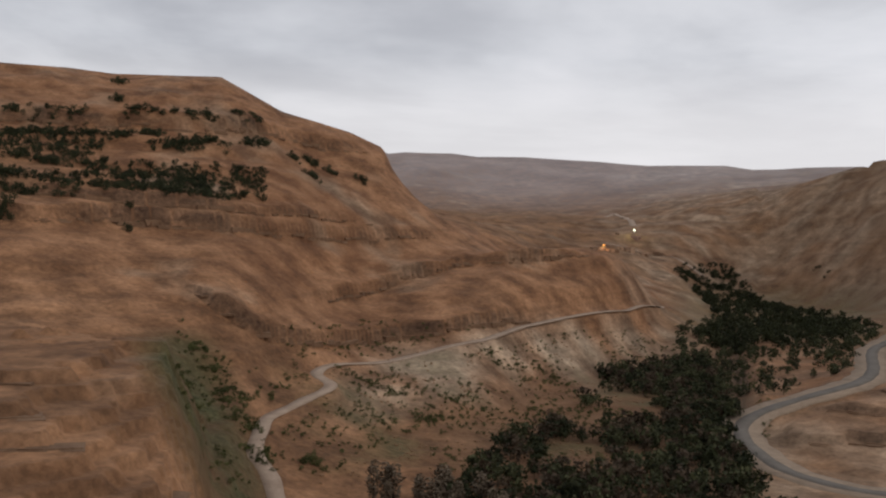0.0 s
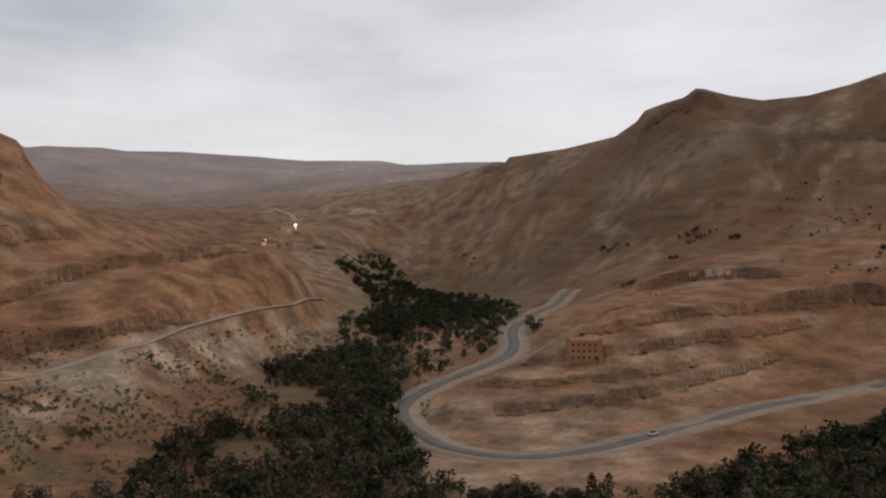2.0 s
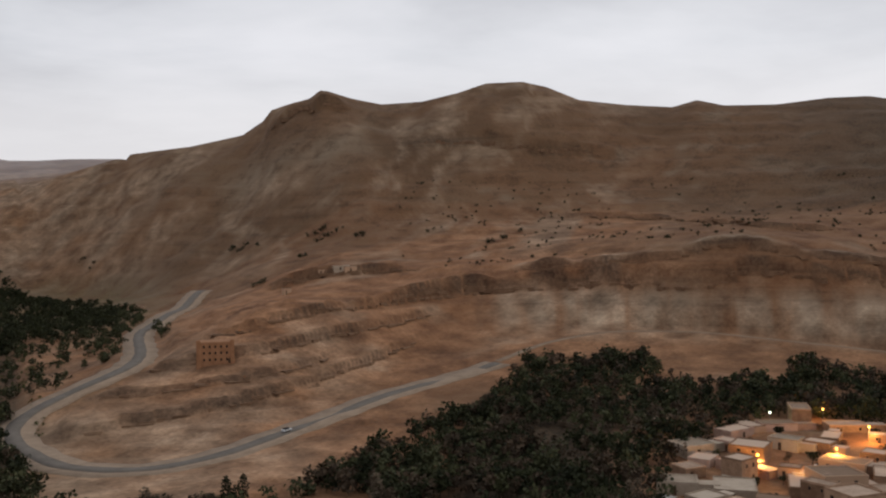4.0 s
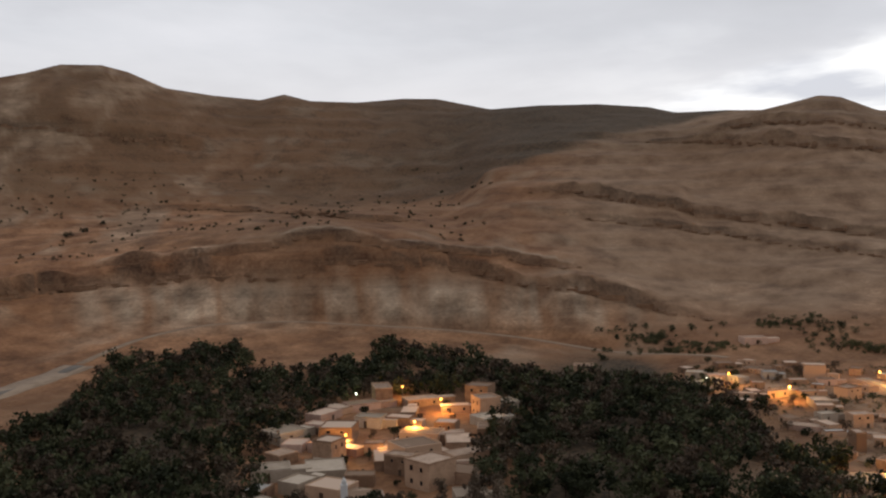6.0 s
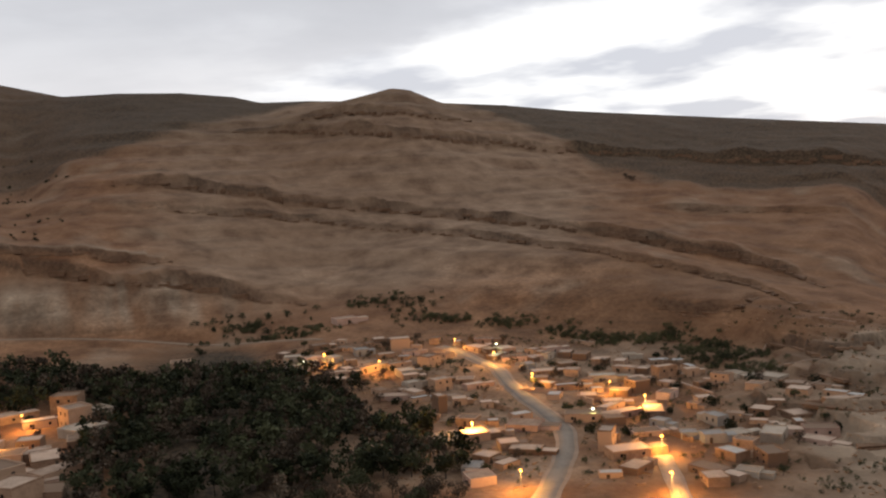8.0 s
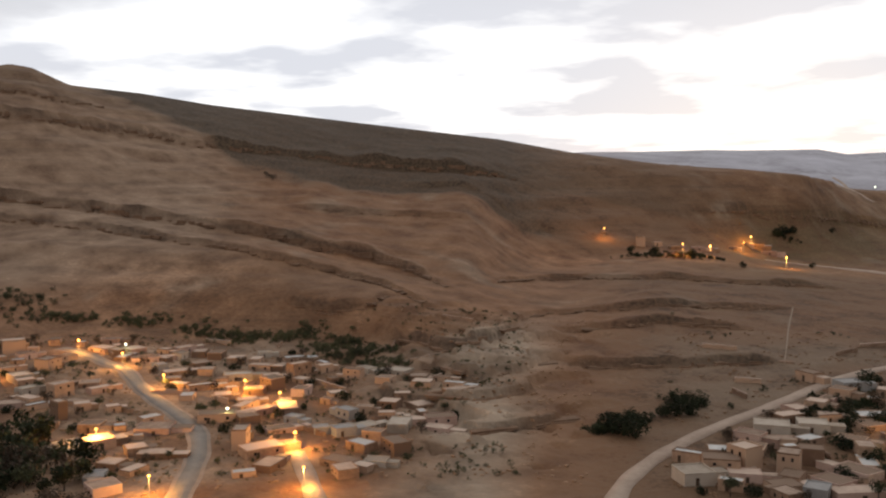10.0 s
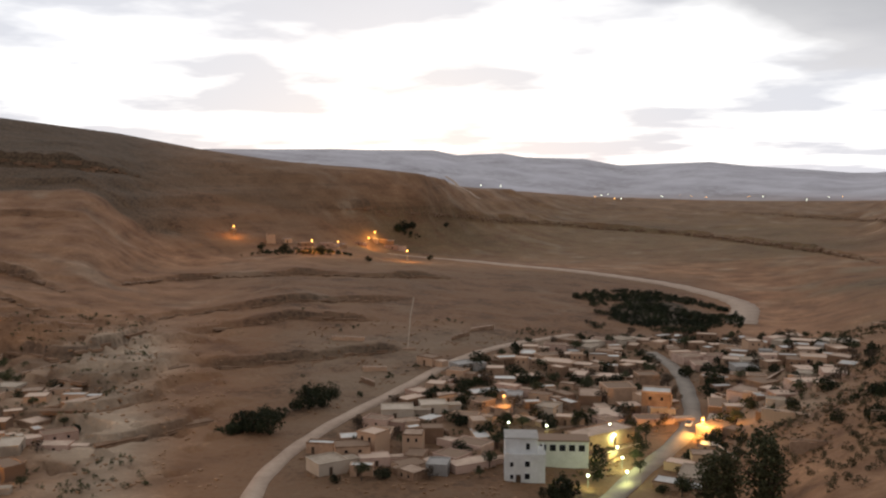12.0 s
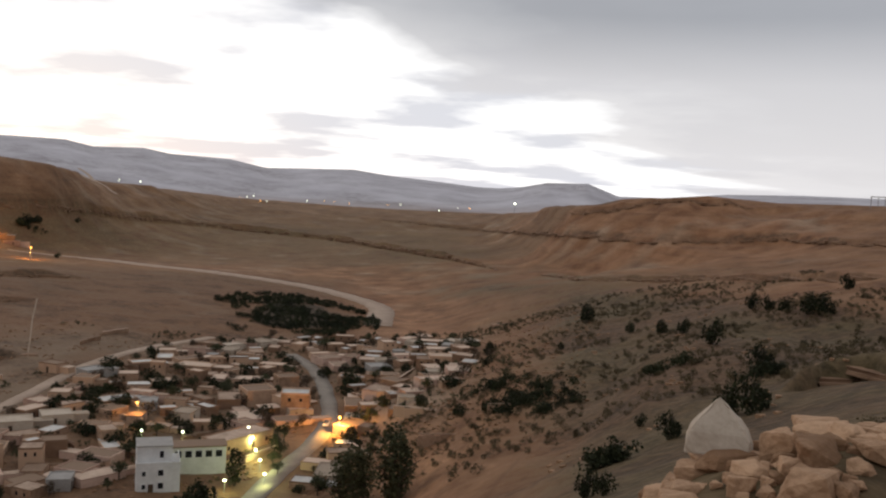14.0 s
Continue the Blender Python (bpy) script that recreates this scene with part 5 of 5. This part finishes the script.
# the hamlet in the orchard, on its low rise
hamlet = spread(40, 62.5, 79, 238, 370, 9.6, lambda b2, r: in_hamlet(b2, r) and not (70.8 < b2 < 73.2 and 284 < r < 322) and not (abs(b2 - 69.6) < 1.4 and r < 250), 33)
village(hamlet, 8, "hamlet houses", (4, 3, 3, 4, 3, 1, 0, 1, 4, 4), 31, (0.8, 1.3), (0.8, 1.2))
# the lamp-lit village on the facing slope
facing = spread(145, 89, 124, 232, 425, 7.4, lambda b2, r: clear_of_roads(b2, r) and r > float(np.interp(b2, [88, 97, 100, 124], [385, 320, 232, 232])) and r < float(np.interp(b2, [88, 100, 112, 124], [430, 425, 385, 330])) and not (122 < b2 and r < 300), 41)
village(facing, 5, "facing village houses", (6, 1, 4, 3, 1, 1, 1, 2, 3, 2), 42, (0.5, 0.95), (0.5, 0.95))
# the village under the lookout
WHITE_AT = sight(150.0, -18.3, 150)
COURT_AT = sight(156.0, -16.4, 150)
below = spread(170, 137, 169, 205, 440, 7.4, lambda b2, r: clear_of_roads(b2, r) and r > float(np.interp(b2, [137, 148, 150, 160, 164, 169], [225, 225, 225, 225, 270, 290])) and r < float(np.interp(b2, [136, 142, 150, 158, 166, 169], [275, 320, 385, 425, 415, 380])) and not (148 < b2 < 158.6 and r < 275), 51)
village(below, 3, "lower village houses", (5, 2, 3, 3, 1, 4, 1, 4, 5, 4), 52, (0.6, 1.05), (0.55, 1.0))


def white_house():
    """Three-storey whitewashed block with a low wing that has a row of openings."""
    root = tagged(new("white_building"), "whitewashed three-storey building with a long low wing", "building")
    part("tower", box(-5, 5, -5, 5, -3, 6.6, 0.05), WHITEWASH, root)
    part("upper_floor", box(-4.9, 3.2, -2.5, 5, 6.602, 10.6, 0.05), WHITEWASH, root)
    part("roof", box(-5.1, 3.4, -2.7, 5.2, 10.604, 10.85, 0.04), CONCRETE, root)
    bm = bmesh.new()
    for x0, x1, y0, y1 in ((-5, 5, -5, -4.8), (4.8, 5, -4.8, 5), (-5, -4.8, -4.8, -2.6)):
        block(bm, x0, x1, y0, y1, 6.604, 7.5)
    part("parapet", bm, WHITEWASH, root)
    part("wing", box(3.2, 17, 9.0, 15.0, -3, 6.8, 0.05), WHITEWASH, root)
    part("link_wall", box(-4.9, 3.19, 5.02, 14.8, -3, 6.6, 0.05), WHITEWASH, root)
    part("wing_roof", box(3.1, 17.3, 8.7, 15.3, 6.804, 7.1, 0.04), ROOFING, root)
    for z in (1.2, 4.3):
        opening(root, "window", 0.6, -5, z, 1.2, 1.4, 0, WHITEWASH)
        opening(root, "window", -3.2, -5, z, 0.8, 1.1, 0, WHITEWASH)
    opening(root, "window", 0.8, -2.5, 7.9, 0.9, 1.6, 0, WHITEWASH)
    for i in range(5):
        opening(root, "window", 5.2 + i * 2.5, 9.0, 4.2, 1.6, 1.7, 0, WHITEWASH)
    opening(root, "door", -1.6, -5, 0.1, 1.2, 2.2, 0, WHITEWASH)
    return root


put(white_house(), WHITE_AT, -148, (1, 1, 1))
put(house(20, 8, 3.6, 1, 61, roof_mat=ROOFING, windows=5, annex=False, name="long_hall", label="long brown flat-roofed hall beside the courtyard"), at(154.7, 262), -110)
put(house(9, 8, 3.4, 2, 62, wall_mat=MUD, roof_mat=SHEET, annex=False, label="pink two-storey house with a pale roof edge"), at(158.1, 297), -160)


def kasbah():
    root = tagged(new("kasbah"), "old red-clay kasbah with rows of small windows", "building")
    part("wall", box(-8, 8, -5, 5, -5, 9.5, 0.15), CLAY, root)
    part("roof", box(-7.6, 7.6, -4.6, 4.6, 9.504, 9.7), CLAY, root)
    for s in (-1, 1):
        part("corner_tower", box(s * 7.4 - 0.9, s * 7.4 + 0.9, -5.4, -3.6, -5, 10.6, 0.1), CLAY, root)
    for z in (1.2, 4.2, 7.0):
        for i in range(5):
            opening(root, "window", -5 + i * 2.5, -5, z, 0.8, 1.1, 0, CLAY)
    opening(root, "door", 6.2, -5, 0.0, 1.4, 2.2, 0, CLAY)
    return root


put(kasbah(), low_corner(sight(35.7, -7.6, 300), 5), -36)
far_hamlet = [sight(b2, s, 600) for b2, s in [(132.0, -3.3), (134.2, -3.9), (136.2, -4.2), (137.6, -4.2), (139.6, -4.1), (140.4, -3.9), (141.0, -4.0), (138.6, -4.3), (135.2, -4.0), (141.6, -4.3)]]
village(far_hamlet, 0, "plateau hamlet houses", (3, 1, 3, 2, 1, 2, 1, 2, 2, 2), 71)
up_valley = [sight(b2, s, 900) for b2, s in [(15.4, -0.7), (15.9, -0.7), (16.4, -0.7), (17.0, -0.6), (17.6, -0.7), (18.3, -0.9), (19.2, -0.9), (17.9, 0.1), (16.8, 0.3)]]
village(up_valley, 0, "upper valley houses", (3, 1, 3, 2, 1, 2, 1, 2, 2, 2), 72)
lone = [sight(b2, s, 300) for b2, s in [(30.2, -4.2), (31.0, -4.3), (62.5, -11.9), (93.4, -7.7), (83.4, -9.6), (90.2, -10.6), (144.0, -11.6)]]
lone += [sight(b2, s, 300) for b2, s in [(42.2, -2.1), (42.8, -2.13), (43.3, -2.16), (43.8, -2.16), (40.0, -3.55)]]
village(lone, 0, "outlying houses", (3, 0, 3, 1, 0, 2, 0, 2, 2, 2), 73)


def mosque():
    root = tagged(new("mosque"), "small whitewashed mosque with a short minaret", "mosque")
    part("prayer_hall", box(-5, 5, -4, 4, -3, 3.6, 0.05), WHITEWASH, root)
    part("roof", box(-4.8, 4.8, -3.8, 3.8, 3.604, 3.9), ROOFING, root)
    part("minaret", box(-6.2, -4.4, -1, 0.8, -3, 7.0, 0.06), WHITEWASH, root)
    bm = bmesh.new()
    block(bm, -5.9, -4.7, -0.7, 0.5, 7.004, 8.0, 0.05)
    bmesh.ops.create_cone(bm, cap_ends=True, segments=10, radius1=0.55, radius2=0.05, depth=0.9, matrix=Matrix.Translation((-5.3, -0.1, 8.45)))
    part("lantern", bm, WHITEWASH, root)
    opening(root, "door", 1, -4, 0.05, 1.3, 2.2, 0, WHITEWASH)
    opening(root, "window", -2, -4, 1.2, 0.8, 1.2, 0, WHITEWASH)
    return root


put(mosque(), low_corner(at(69.6, 238), 4), -66)


def garden_wall(length, seed):
    rng = random.Random(seed)
    root = tagged(new("garden_wall"), "low earth wall round a village yard", "wall")
    bm = bmesh.new()
    x = -length / 2
    while x < length / 2:
        s = rng.uniform(1.6, 2.6)
        block(bm, x, min(x + s, length / 2), -0.2, 0.2, -1.5, rng.uniform(1.3, 1.8), 0.05)
        x += s + 0.004
    part("wall_run", bm, MUD, root)
    part("coping", box(-length / 2, length / 2, -0.26, 0.26, 1.802, 1.92, 0.03), ROOFING, root)
    return root


WALLS = [garden_wall(14, 1), garden_wall(9, 2), garden_wall(20, 3)]
rng = random.Random(9)
for p in spread(34, 138, 172, 215, 420, 13, lambda b2, r: clear_of_roads(b2, r, 6), 81) + spread(26, 92, 124, 236, 420, 14, lambda b2, r: clear_of_roads(b2, r, 6) and r > float(np.interp(b2, [88, 97, 100, 124], [385, 320, 232, 232])), 82):
    put(rng.choice(WALLS), low_corner(p, 3), rng.uniform(0, 180), (1, 1, 1), "garden walls")


# ---------------------------------------------------------------- lamps
def street_lamp(name, mat, label, tall=5.5):
    root = tagged(new(name), label, "street lamp")
    bm = rod(bmesh.new(), (0, 0, -0.5), (0, 0, tall), 0.09, 0.06, 8)
    part("pole", bm, STEEL, root)
    part("arm", rod(bmesh.new(), (0, 0.03, tall - 0.05), (0, -1.0, tall + 0.25), 0.04, 0.035, 6), STEEL, root)
    part("hood", box(-0.24, 0.24, -1.6, -0.85, tall + 0.29, tall + 0.42, 0.05), STEEL, root)
    bm = bmesh.new()
    bmesh.ops.create_icosphere(bm, subdivisions=2, radius=0.5, matrix=Matrix.Translation((0, -1.25, tall - 0.06)) @ Matrix.Diagonal((0.8, 1, 0.66, 1)))
    part("bulb", bm, mat, root, "glowing lamp glass")
    return root


LAMPS = {"warm": street_lamp("street_lamp", SODIUM, "steel street lamp glowing orange among the houses"), "cool": street_lamp("yard_lamp", COOL, "lamp post glowing pale yellow in a yard", 4.0)}


def lamp(kind, b2, s, watts, group, start=150, size=1.0):
    """A lamp whose glass is at that bearing and slope, with the light that it throws."""
    tall = (5.4 if kind == "warm" else 3.9) * size
    j, i = sight_index(b2, s, start)
    drop = math.degrees(tall / REACH[min(i, len(REACH) - 1)])
    p = sight(b2, s - drop, start)
    put(LAMPS[kind], p, 180 - b2 + 180, (size, size, size), group)
    if watts:
        data = bpy.data.lights.new("lamp_light", "POINT")
        data.energy, data.shadow_soft_size = watts * (1.5 if kind == "warm" else 0.9), 0.5
        data.color = (1.0, 0.47, 0.10) if kind == "warm" else (0.85, 1.0, 0.40)
        a = radians(b2)
        new("lamp_light", data).location = p + Vector((-math.sin(a) * 1.5, -math.cos(a) * 1.5, tall - 0.9 * size))


for b2, s, w in [(72.1, -10.4, 1500), (74.5, -11.2, 4500), (72.8, -12.5, 4000), (68.5, -13.1, 4500), (71.4, -13.6, 4500)]:
    lamp("warm", b2, s, w, "hamlet street lamps")
lamp("cool", 69.2, -10.7, 500, "yard lamps")
for b2, s, w in [(92.0, -9.5, 3500), (95.4, -10.2, 3500), (100.2, -9.1, 4500), (102.6, -10.0, 5000), (104.9, -11.4, 4500), (109.7, -12.0, 6000), (111.8, -12.8, 5500), (101.0, -14.2, 6500), (112.7, -15.2, 7000), (103.9, -17.0, 4500), (113.2, -17.2, 5000)]:
    lamp("warm", b2, s, w, "facing village street lamps")
for b2, s in [(90.7, -9.8), (102.8, -9.5), (108.6, -13.6)]:
    lamp("cool", b2, s, 300, "yard lamps")
lamp("warm", 160.9, -14.2, 9000, "lower village street lamps")
lamp("warm", 148.7, -13.4, 1100, "lower village street lamps")
for b2, s, w in [(155.3, -14.9, 1600), (155.6, -15.5, 1600), (155.8, -16.2, 1600), (156.1, -16.8, 1600), (156.4, -17.6, 1100), (154.0, -17.9, 900), (149.0, -15.0, 250), (149.0, -17.0, 400), (151.4, -15.1, 250)]:
    lamp("cool", b2, s, w, "courtyard lamps", 150, 0.85)
for b2, s, w in [(132.0, -2.95, 5000), (136.7, -3.9, 9000), (138.3, -4.0, 8000), (140.6, -3.4, 9000), (140.2, -3.8, 8000), (142.6, -4.6, 9000)]:
    lamp("warm", b2, s, w, "plateau hamlet lamps", 500, 1.7)
lamp("cool", 17.8, 0.6, 3000, "upper valley lamps", 900, 2.5)
lamp("warm", 16.0, -0.4, 900, "upper valley lamps", 900, 1.4)
for b2 in (147.2, 148.4, 154.2, 154.6, 155.0, 155.4, 155.8, 158.2, 159.3, 159.9, 160.8, 163.2, 164.0, 166.4, 167.6, 168.3, 171.1):
    lamp("cool" if int(b2 * 10) % 3 else "warm", b2, -1.05 - 0.3 * ((b2 * 7) % 1), 0, "plain town lamps", 1500, 1.9 if b2 < 171 else 4.0)


# ---------------------------------------------------------------- cars
def car(paint, label):
    root = tagged(new("car"), label, "car")
    bm = box(-0.88, 0.88, -2.1, 2.1, 0.35, 0.95, 0.12)
    part("body", bm, paint, root)
    bm = box(-0.76, 0.76, -1.0, 1.5, 0.952, 1.5, 0.2)
    part("cabin", bm, GLASS, root)
    for x in (-0.82, 0.82):
        for y in (-1.3, 1.3):
            w = part("wheel", rod(bmesh.new(), (x - 0.1, y, 0.33), (x + 0.1, y, 0.33), 0.33, 0.33, 14), TYRE, root)
            part("rim", rod(bmesh.new(), (x - 0.115, y, 0.33), (x + 0.115, y, 0.33), 0.18, 0.18, 10), STEEL, w)
    for x in (-0.6, 0.6):
        part("headlight", box(x - 0.2, x + 0.2, -2.14, -2.06, 0.62, 0.82, 0.03), COOL, root)
    return root


CAR = car(CAR_WHITE, "small white car with its headlights on")


def drive(where, turn, lift=0.33):
    p = Vector(where)
    put(CAR, p + Vector((0, 0, lift)), turn, (1, 1, 1), "cars")


def on_road(line, b2, lift):
    q, z = line
    k = int(np.argmin(np.abs(np.degrees(np.arctan2(q[:, 0], q[:, 1])) - b2) + 0.001 * np.hypot(*q.T)))
    k = min(max(k, 1), len(q) - 2)
    d = q[k + 1] - q[k - 1]
    return Vector((*q[k], ground_z(*q[k]) + lift)), math.degrees(math.atan2(d[1], d[0]))


p, turn = on_road(MAIN_ROAD, 40.0, 0.38)
drive(p, turn - 90, 0)
p, turn = on_road(STREET, 160.05, 0.3)
drive(p, turn + 90, 0)
drive(at(72.0, 307), 40, 0.02)


# ---------------------------------------------------------------- boulders by the lookout
def boulder(seed, mat, name="boulder", label="rough sandstone boulder in the rubble pile"):
    """A split block of rock: a hull of broken corners, its edges worn, its faces a little uneven."""
    rng = np.random.default_rng(seed)
    bm = bmesh.new()
    for q in rng.uniform(-0.5, 0.5, (15, 3)):
        q = np.sign(q) * np.abs(q) ** 0.6 * 0.76
        bm.verts.new(q)
    hull = bmesh.ops.convex_hull(bm, input=bm.verts[:])
    bmesh.ops.delete(bm, geom=[v for v in bm.verts if not v.link_faces], context="VERTS")
    bmesh.ops.dissolve_limit(bm, angle_limit=0.22, verts=bm.verts[:], edges=bm.edges[:])
    bmesh.ops.triangulate(bm, faces=bm.faces[:])
    for longest in (0.3, 0.2, 0.13):
        bmesh.ops.subdivide_edges(bm, edges=[e for e in bm.edges if e.calc_length() > longest], cuts=1)
        bmesh.ops.triangulate(bm, faces=bm.faces[:])
    bmesh.ops.smooth_vert(bm, verts=bm.verts[:], factor=0.5, use_axis_x=True, use_axis_y=True, use_axis_z=True)
    off = Vector(rng.uniform(-50, 50, 3))
    for v in bm.verts:
        v.co *= 1 + 0.10 * noise.fractal(v.co * 2.6 + off, 0.8, 2.2, 5)
    me = bpy.data.meshes.new(name)
    bm.to_mesh(me)
    bm.free()
    me.materials.append(mat)
    return tagged(new(name, me), label, "rock")


BOULDERS = [boulder(k, ROCK) for k in range(9)]
rng = random.Random(4)
pile = []
for k in range(1500):
    b2, r = rng.uniform(177.6, 196), rng.uniform(16.5, 30.5)
    if len(pile) == 285:
        break
    s = rng.choice((0.3, 0.36, 0.45, 0.6, 0.8, 1.1)) * rng.uniform(0.8, 1.2)
    p = at(b2, r)
    rise = math.degrees(math.atan2(p.z + 0.3 * s - EYE, r))
    if rise > -11.7 - max(0, 182.5 - b2) * 1.2 or (b2 < 187 and 22.2 < r < 25.8 and 182 < b2):
        continue
    if all((p - q).length > 0.36 * (s + t) for q, t in pile):
        pile.append((p, s))
for k, (p, s) in enumerate(pile):
    ob = put(BOULDERS[k % 9], p + Vector((0, 0, 0.16 * s)), rng.uniform(0, 360), (s * rng.uniform(1.0, 1.5), s * rng.uniform(0.8, 1.2), s * rng.uniform(0.6, 0.95)), "rubble boulders")


def marker_stone():
    """Tall pale stone that narrows to a point."""
    bm = bmesh.new()
    bmesh.ops.create_cube(bm, size=1)
    bmesh.ops.subdivide_edges(bm, edges=bm.edges[:], cuts=14, use_grid_fill=True)
    for v in bm.verts:
        u = v.co.z + 0.5
        w = (1.0 - 0.34 * u) if u < 0.42 else (0.857 - 1.42 * (u - 0.42))
        v.co = Vector((v.co.x * 1.5 * w - 0.06 * u, v.co.y * 1.1 * w, u * 1.2))
        f = noise.fractal(v.co * 2.6, 0.9, 2.0, 4)
        v.co += Vector((f, f * 0.6, 0.25 * f)) * 0.045
    bmesh.ops.bevel(bm, geom=[e for e in bm.edges if e.calc_face_angle(0) > 0.9], offset=0.03, segments=2, affect="EDGES")
    me = bpy.data.meshes.new("pale_stone")
    bm.to_mesh(me)
    bm.free()
    me.materials.append(PALE_ROCK)
    return tagged(new("pale_stone", me), "large pale pointed stone resting on the rubble", "rock")


put(marker_stone(), at(184.0, 24.0) + Vector((0, 0, 0.38)), 176, (1.08, 1.05, 1.12))
for k, (b2, r, s) in enumerate([(183.1, 23.4, 1.1), (184.5, 23.2, 1.3), (185.6, 23.6, 1.0), (184.0, 24.6, 1.4)]):
    put(BOULDERS[k], at(b2, r) + Vector((0, 0, 0.0)), 40 * k, (s * 1.2, s, s * 0.55), "rubble boulders")


# ---------------------------------------------------------------- frame on the ridge
def ridge_frame():
    root = tagged(new("steel_frame"), "bare post frame standing on the ridge", "frame")
    for x in (-5, 0, 5):
        part("post", box(x - 0.25, x + 0.25, -0.25, 0.25, -1, 8), CONCRETE, root)
    part("beam", box(-5.6, 5.6, -0.4, 0.4, 8.004, 8.7), CONCRETE, root)
    return root


put(ridge_frame(), at(191.9, 790), -192)


# ---------------------------------------------------------------- trees between the houses
for p in spread(170, 137, 172, 205, 430, 4.6, lambda b2, r: clear_of_roads(b2, r, 6) and min((at(b2, r) - q).length for q in below) < 11, 91, below):
    plant(random.choice((TREE_A, TREE_B, TREE_F, TREE_F)), p, random.uniform(2.6, 6.0), random.uniform(0.9, 1.3), "village trees", "small yard tree between the village houses")
for p in spread(90, 90, 124, 236, 430, 4.8, lambda b2, r: clear_of_roads(b2, r, 6) and min((at(b2, r) - q).length for q in facing) < 11, 92, facing):
    plant(random.choice((TREE_A, TREE_B, TREE_F)), p, random.uniform(2.5, 5), random.uniform(0.8, 1.2), "village trees", "small yard tree between the village houses")
for p in spread(26, 62.5, 79, 236, 372, 6.5, lambda b2, r: in_hamlet(b2, r), 93, hamlet):
    plant(random.choice((TREE_A, TREE_B, TREE_C)), p, random.uniform(2.5, 5), random.uniform(0.8, 1.2), "village trees", "small yard tree between the village houses")
for b2, s, h in [(135.0, -4.5, 8), (137.2, -4.6, 9), (142.0, -3.5, 11), (142.5, -3.4, 12), (142.9, -3.3, 10), (145.0, -3.1, 7), (133.6, -4.4, 7), (140.2, -5.2, 6), (144.0, -5.1, 6)]:
    plant(TREE_F, sight(b2, s, 600), h, 0.9, "plateau trees", "dark tree by the plateau hamlet")
for b2, r, h in [(156.9, 243, 5), (157.3, 250, 5.5), (157.0, 258, 5), (157.5, 265, 6), (156.6, 272, 5), (157.2, 236, 4)]:
    plant(TREE_B, at(b2, r), h, 1.0, "courtyard trees", "green garden tree under the courtyard lamps")

for k, (b0, b1, n, lead) in enumerate(((89, 127, 900, "facing"), (136, 172, 900, "lower"))):
    yard = scatter(n, b0, b1, 226, 432, lambda b2, r: clear_of_roads(b2, r, 5) and speckle(b2, r, 61, -0.1) and r > float(np.interp(b2, [88, 97, 100, 140], [385, 320, 226, 226])), 101 + k)
    tree_stuff("yard_scrub", yard, np.random.default_rng(50 + k).uniform(0.7, 2.4, len(yard)), ["bush"], (HEDGE, OLIVE)[k], "dark scrub and small bushes between the %s village houses" % lead, 90, 0.075, 111 + k, "shrubs")


def rubble(places, seed, label):
    """Loose stones, wall stubs and heaps, too many to count."""
    rng = np.random.default_rng(seed)
    V, F, n = [], [], 0
    cube = np.array([[x, y, z] for x in (-1, 1) for y in (-1, 1) for z in (-1, 1)], float)
    faces = np.array([[0, 1, 3], [0, 3, 2], [4, 6, 7], [4, 7, 5], [0, 4, 5], [0, 5, 1], [2, 3, 7], [2, 7, 6], [0, 2, 6], [0, 6, 4], [1, 5, 7], [1, 7, 3]])
    for p in places:
        for _ in range(int(rng.integers(2, 6))):
            s = rng.uniform(0.12, 0.6, 3) * np.array([1.3, 1, 0.6])
            a = rng.uniform(0, 6.28)
            v = (cube * rng.uniform(0.7, 1.0, cube.shape)) * s
            v = v @ np.array([[math.cos(a), -math.sin(a), 0], [math.sin(a), math.cos(a), 0], [0, 0, 1]])
            x, y = p[0] + rng.normal(0, 1.6), p[1] + rng.normal(0, 1.6)
            V.append(v + np.array([x, y, ground_z(x, y) + 0.3 * s[2]]))
            F.append(faces + n)
            n += 8
    return tagged(new("rubble", raw_mesh("rubble", np.concatenate(V), np.concatenate(F), ROCK)), label, "rubble", kind="stuff")


rubble(spread(560, 136, 176, 200, 430, 3, lambda b2, r: clear_of_roads(b2, r, 5), 95), 1, "stone heaps and broken walls between the houses")
rubble(spread(640, 88, 131, 225, 430, 3, lambda b2, r: clear_of_roads(b2, r, 5), 96), 2, "stone heaps and broken walls on the village slope")
rubble(spread(300, -2, 24, 230, 600, 4, lambda b2, r: -15 < slope_at(b2, r) < -6, 97), 3, "pale loose stones on the river bank")
rubble(spread(60, 166, 196, 120, 330, 3, lambda b2, r: -18 < slope_at(b2, r) < -4, 98), 4, "loose stones over the dry slope")
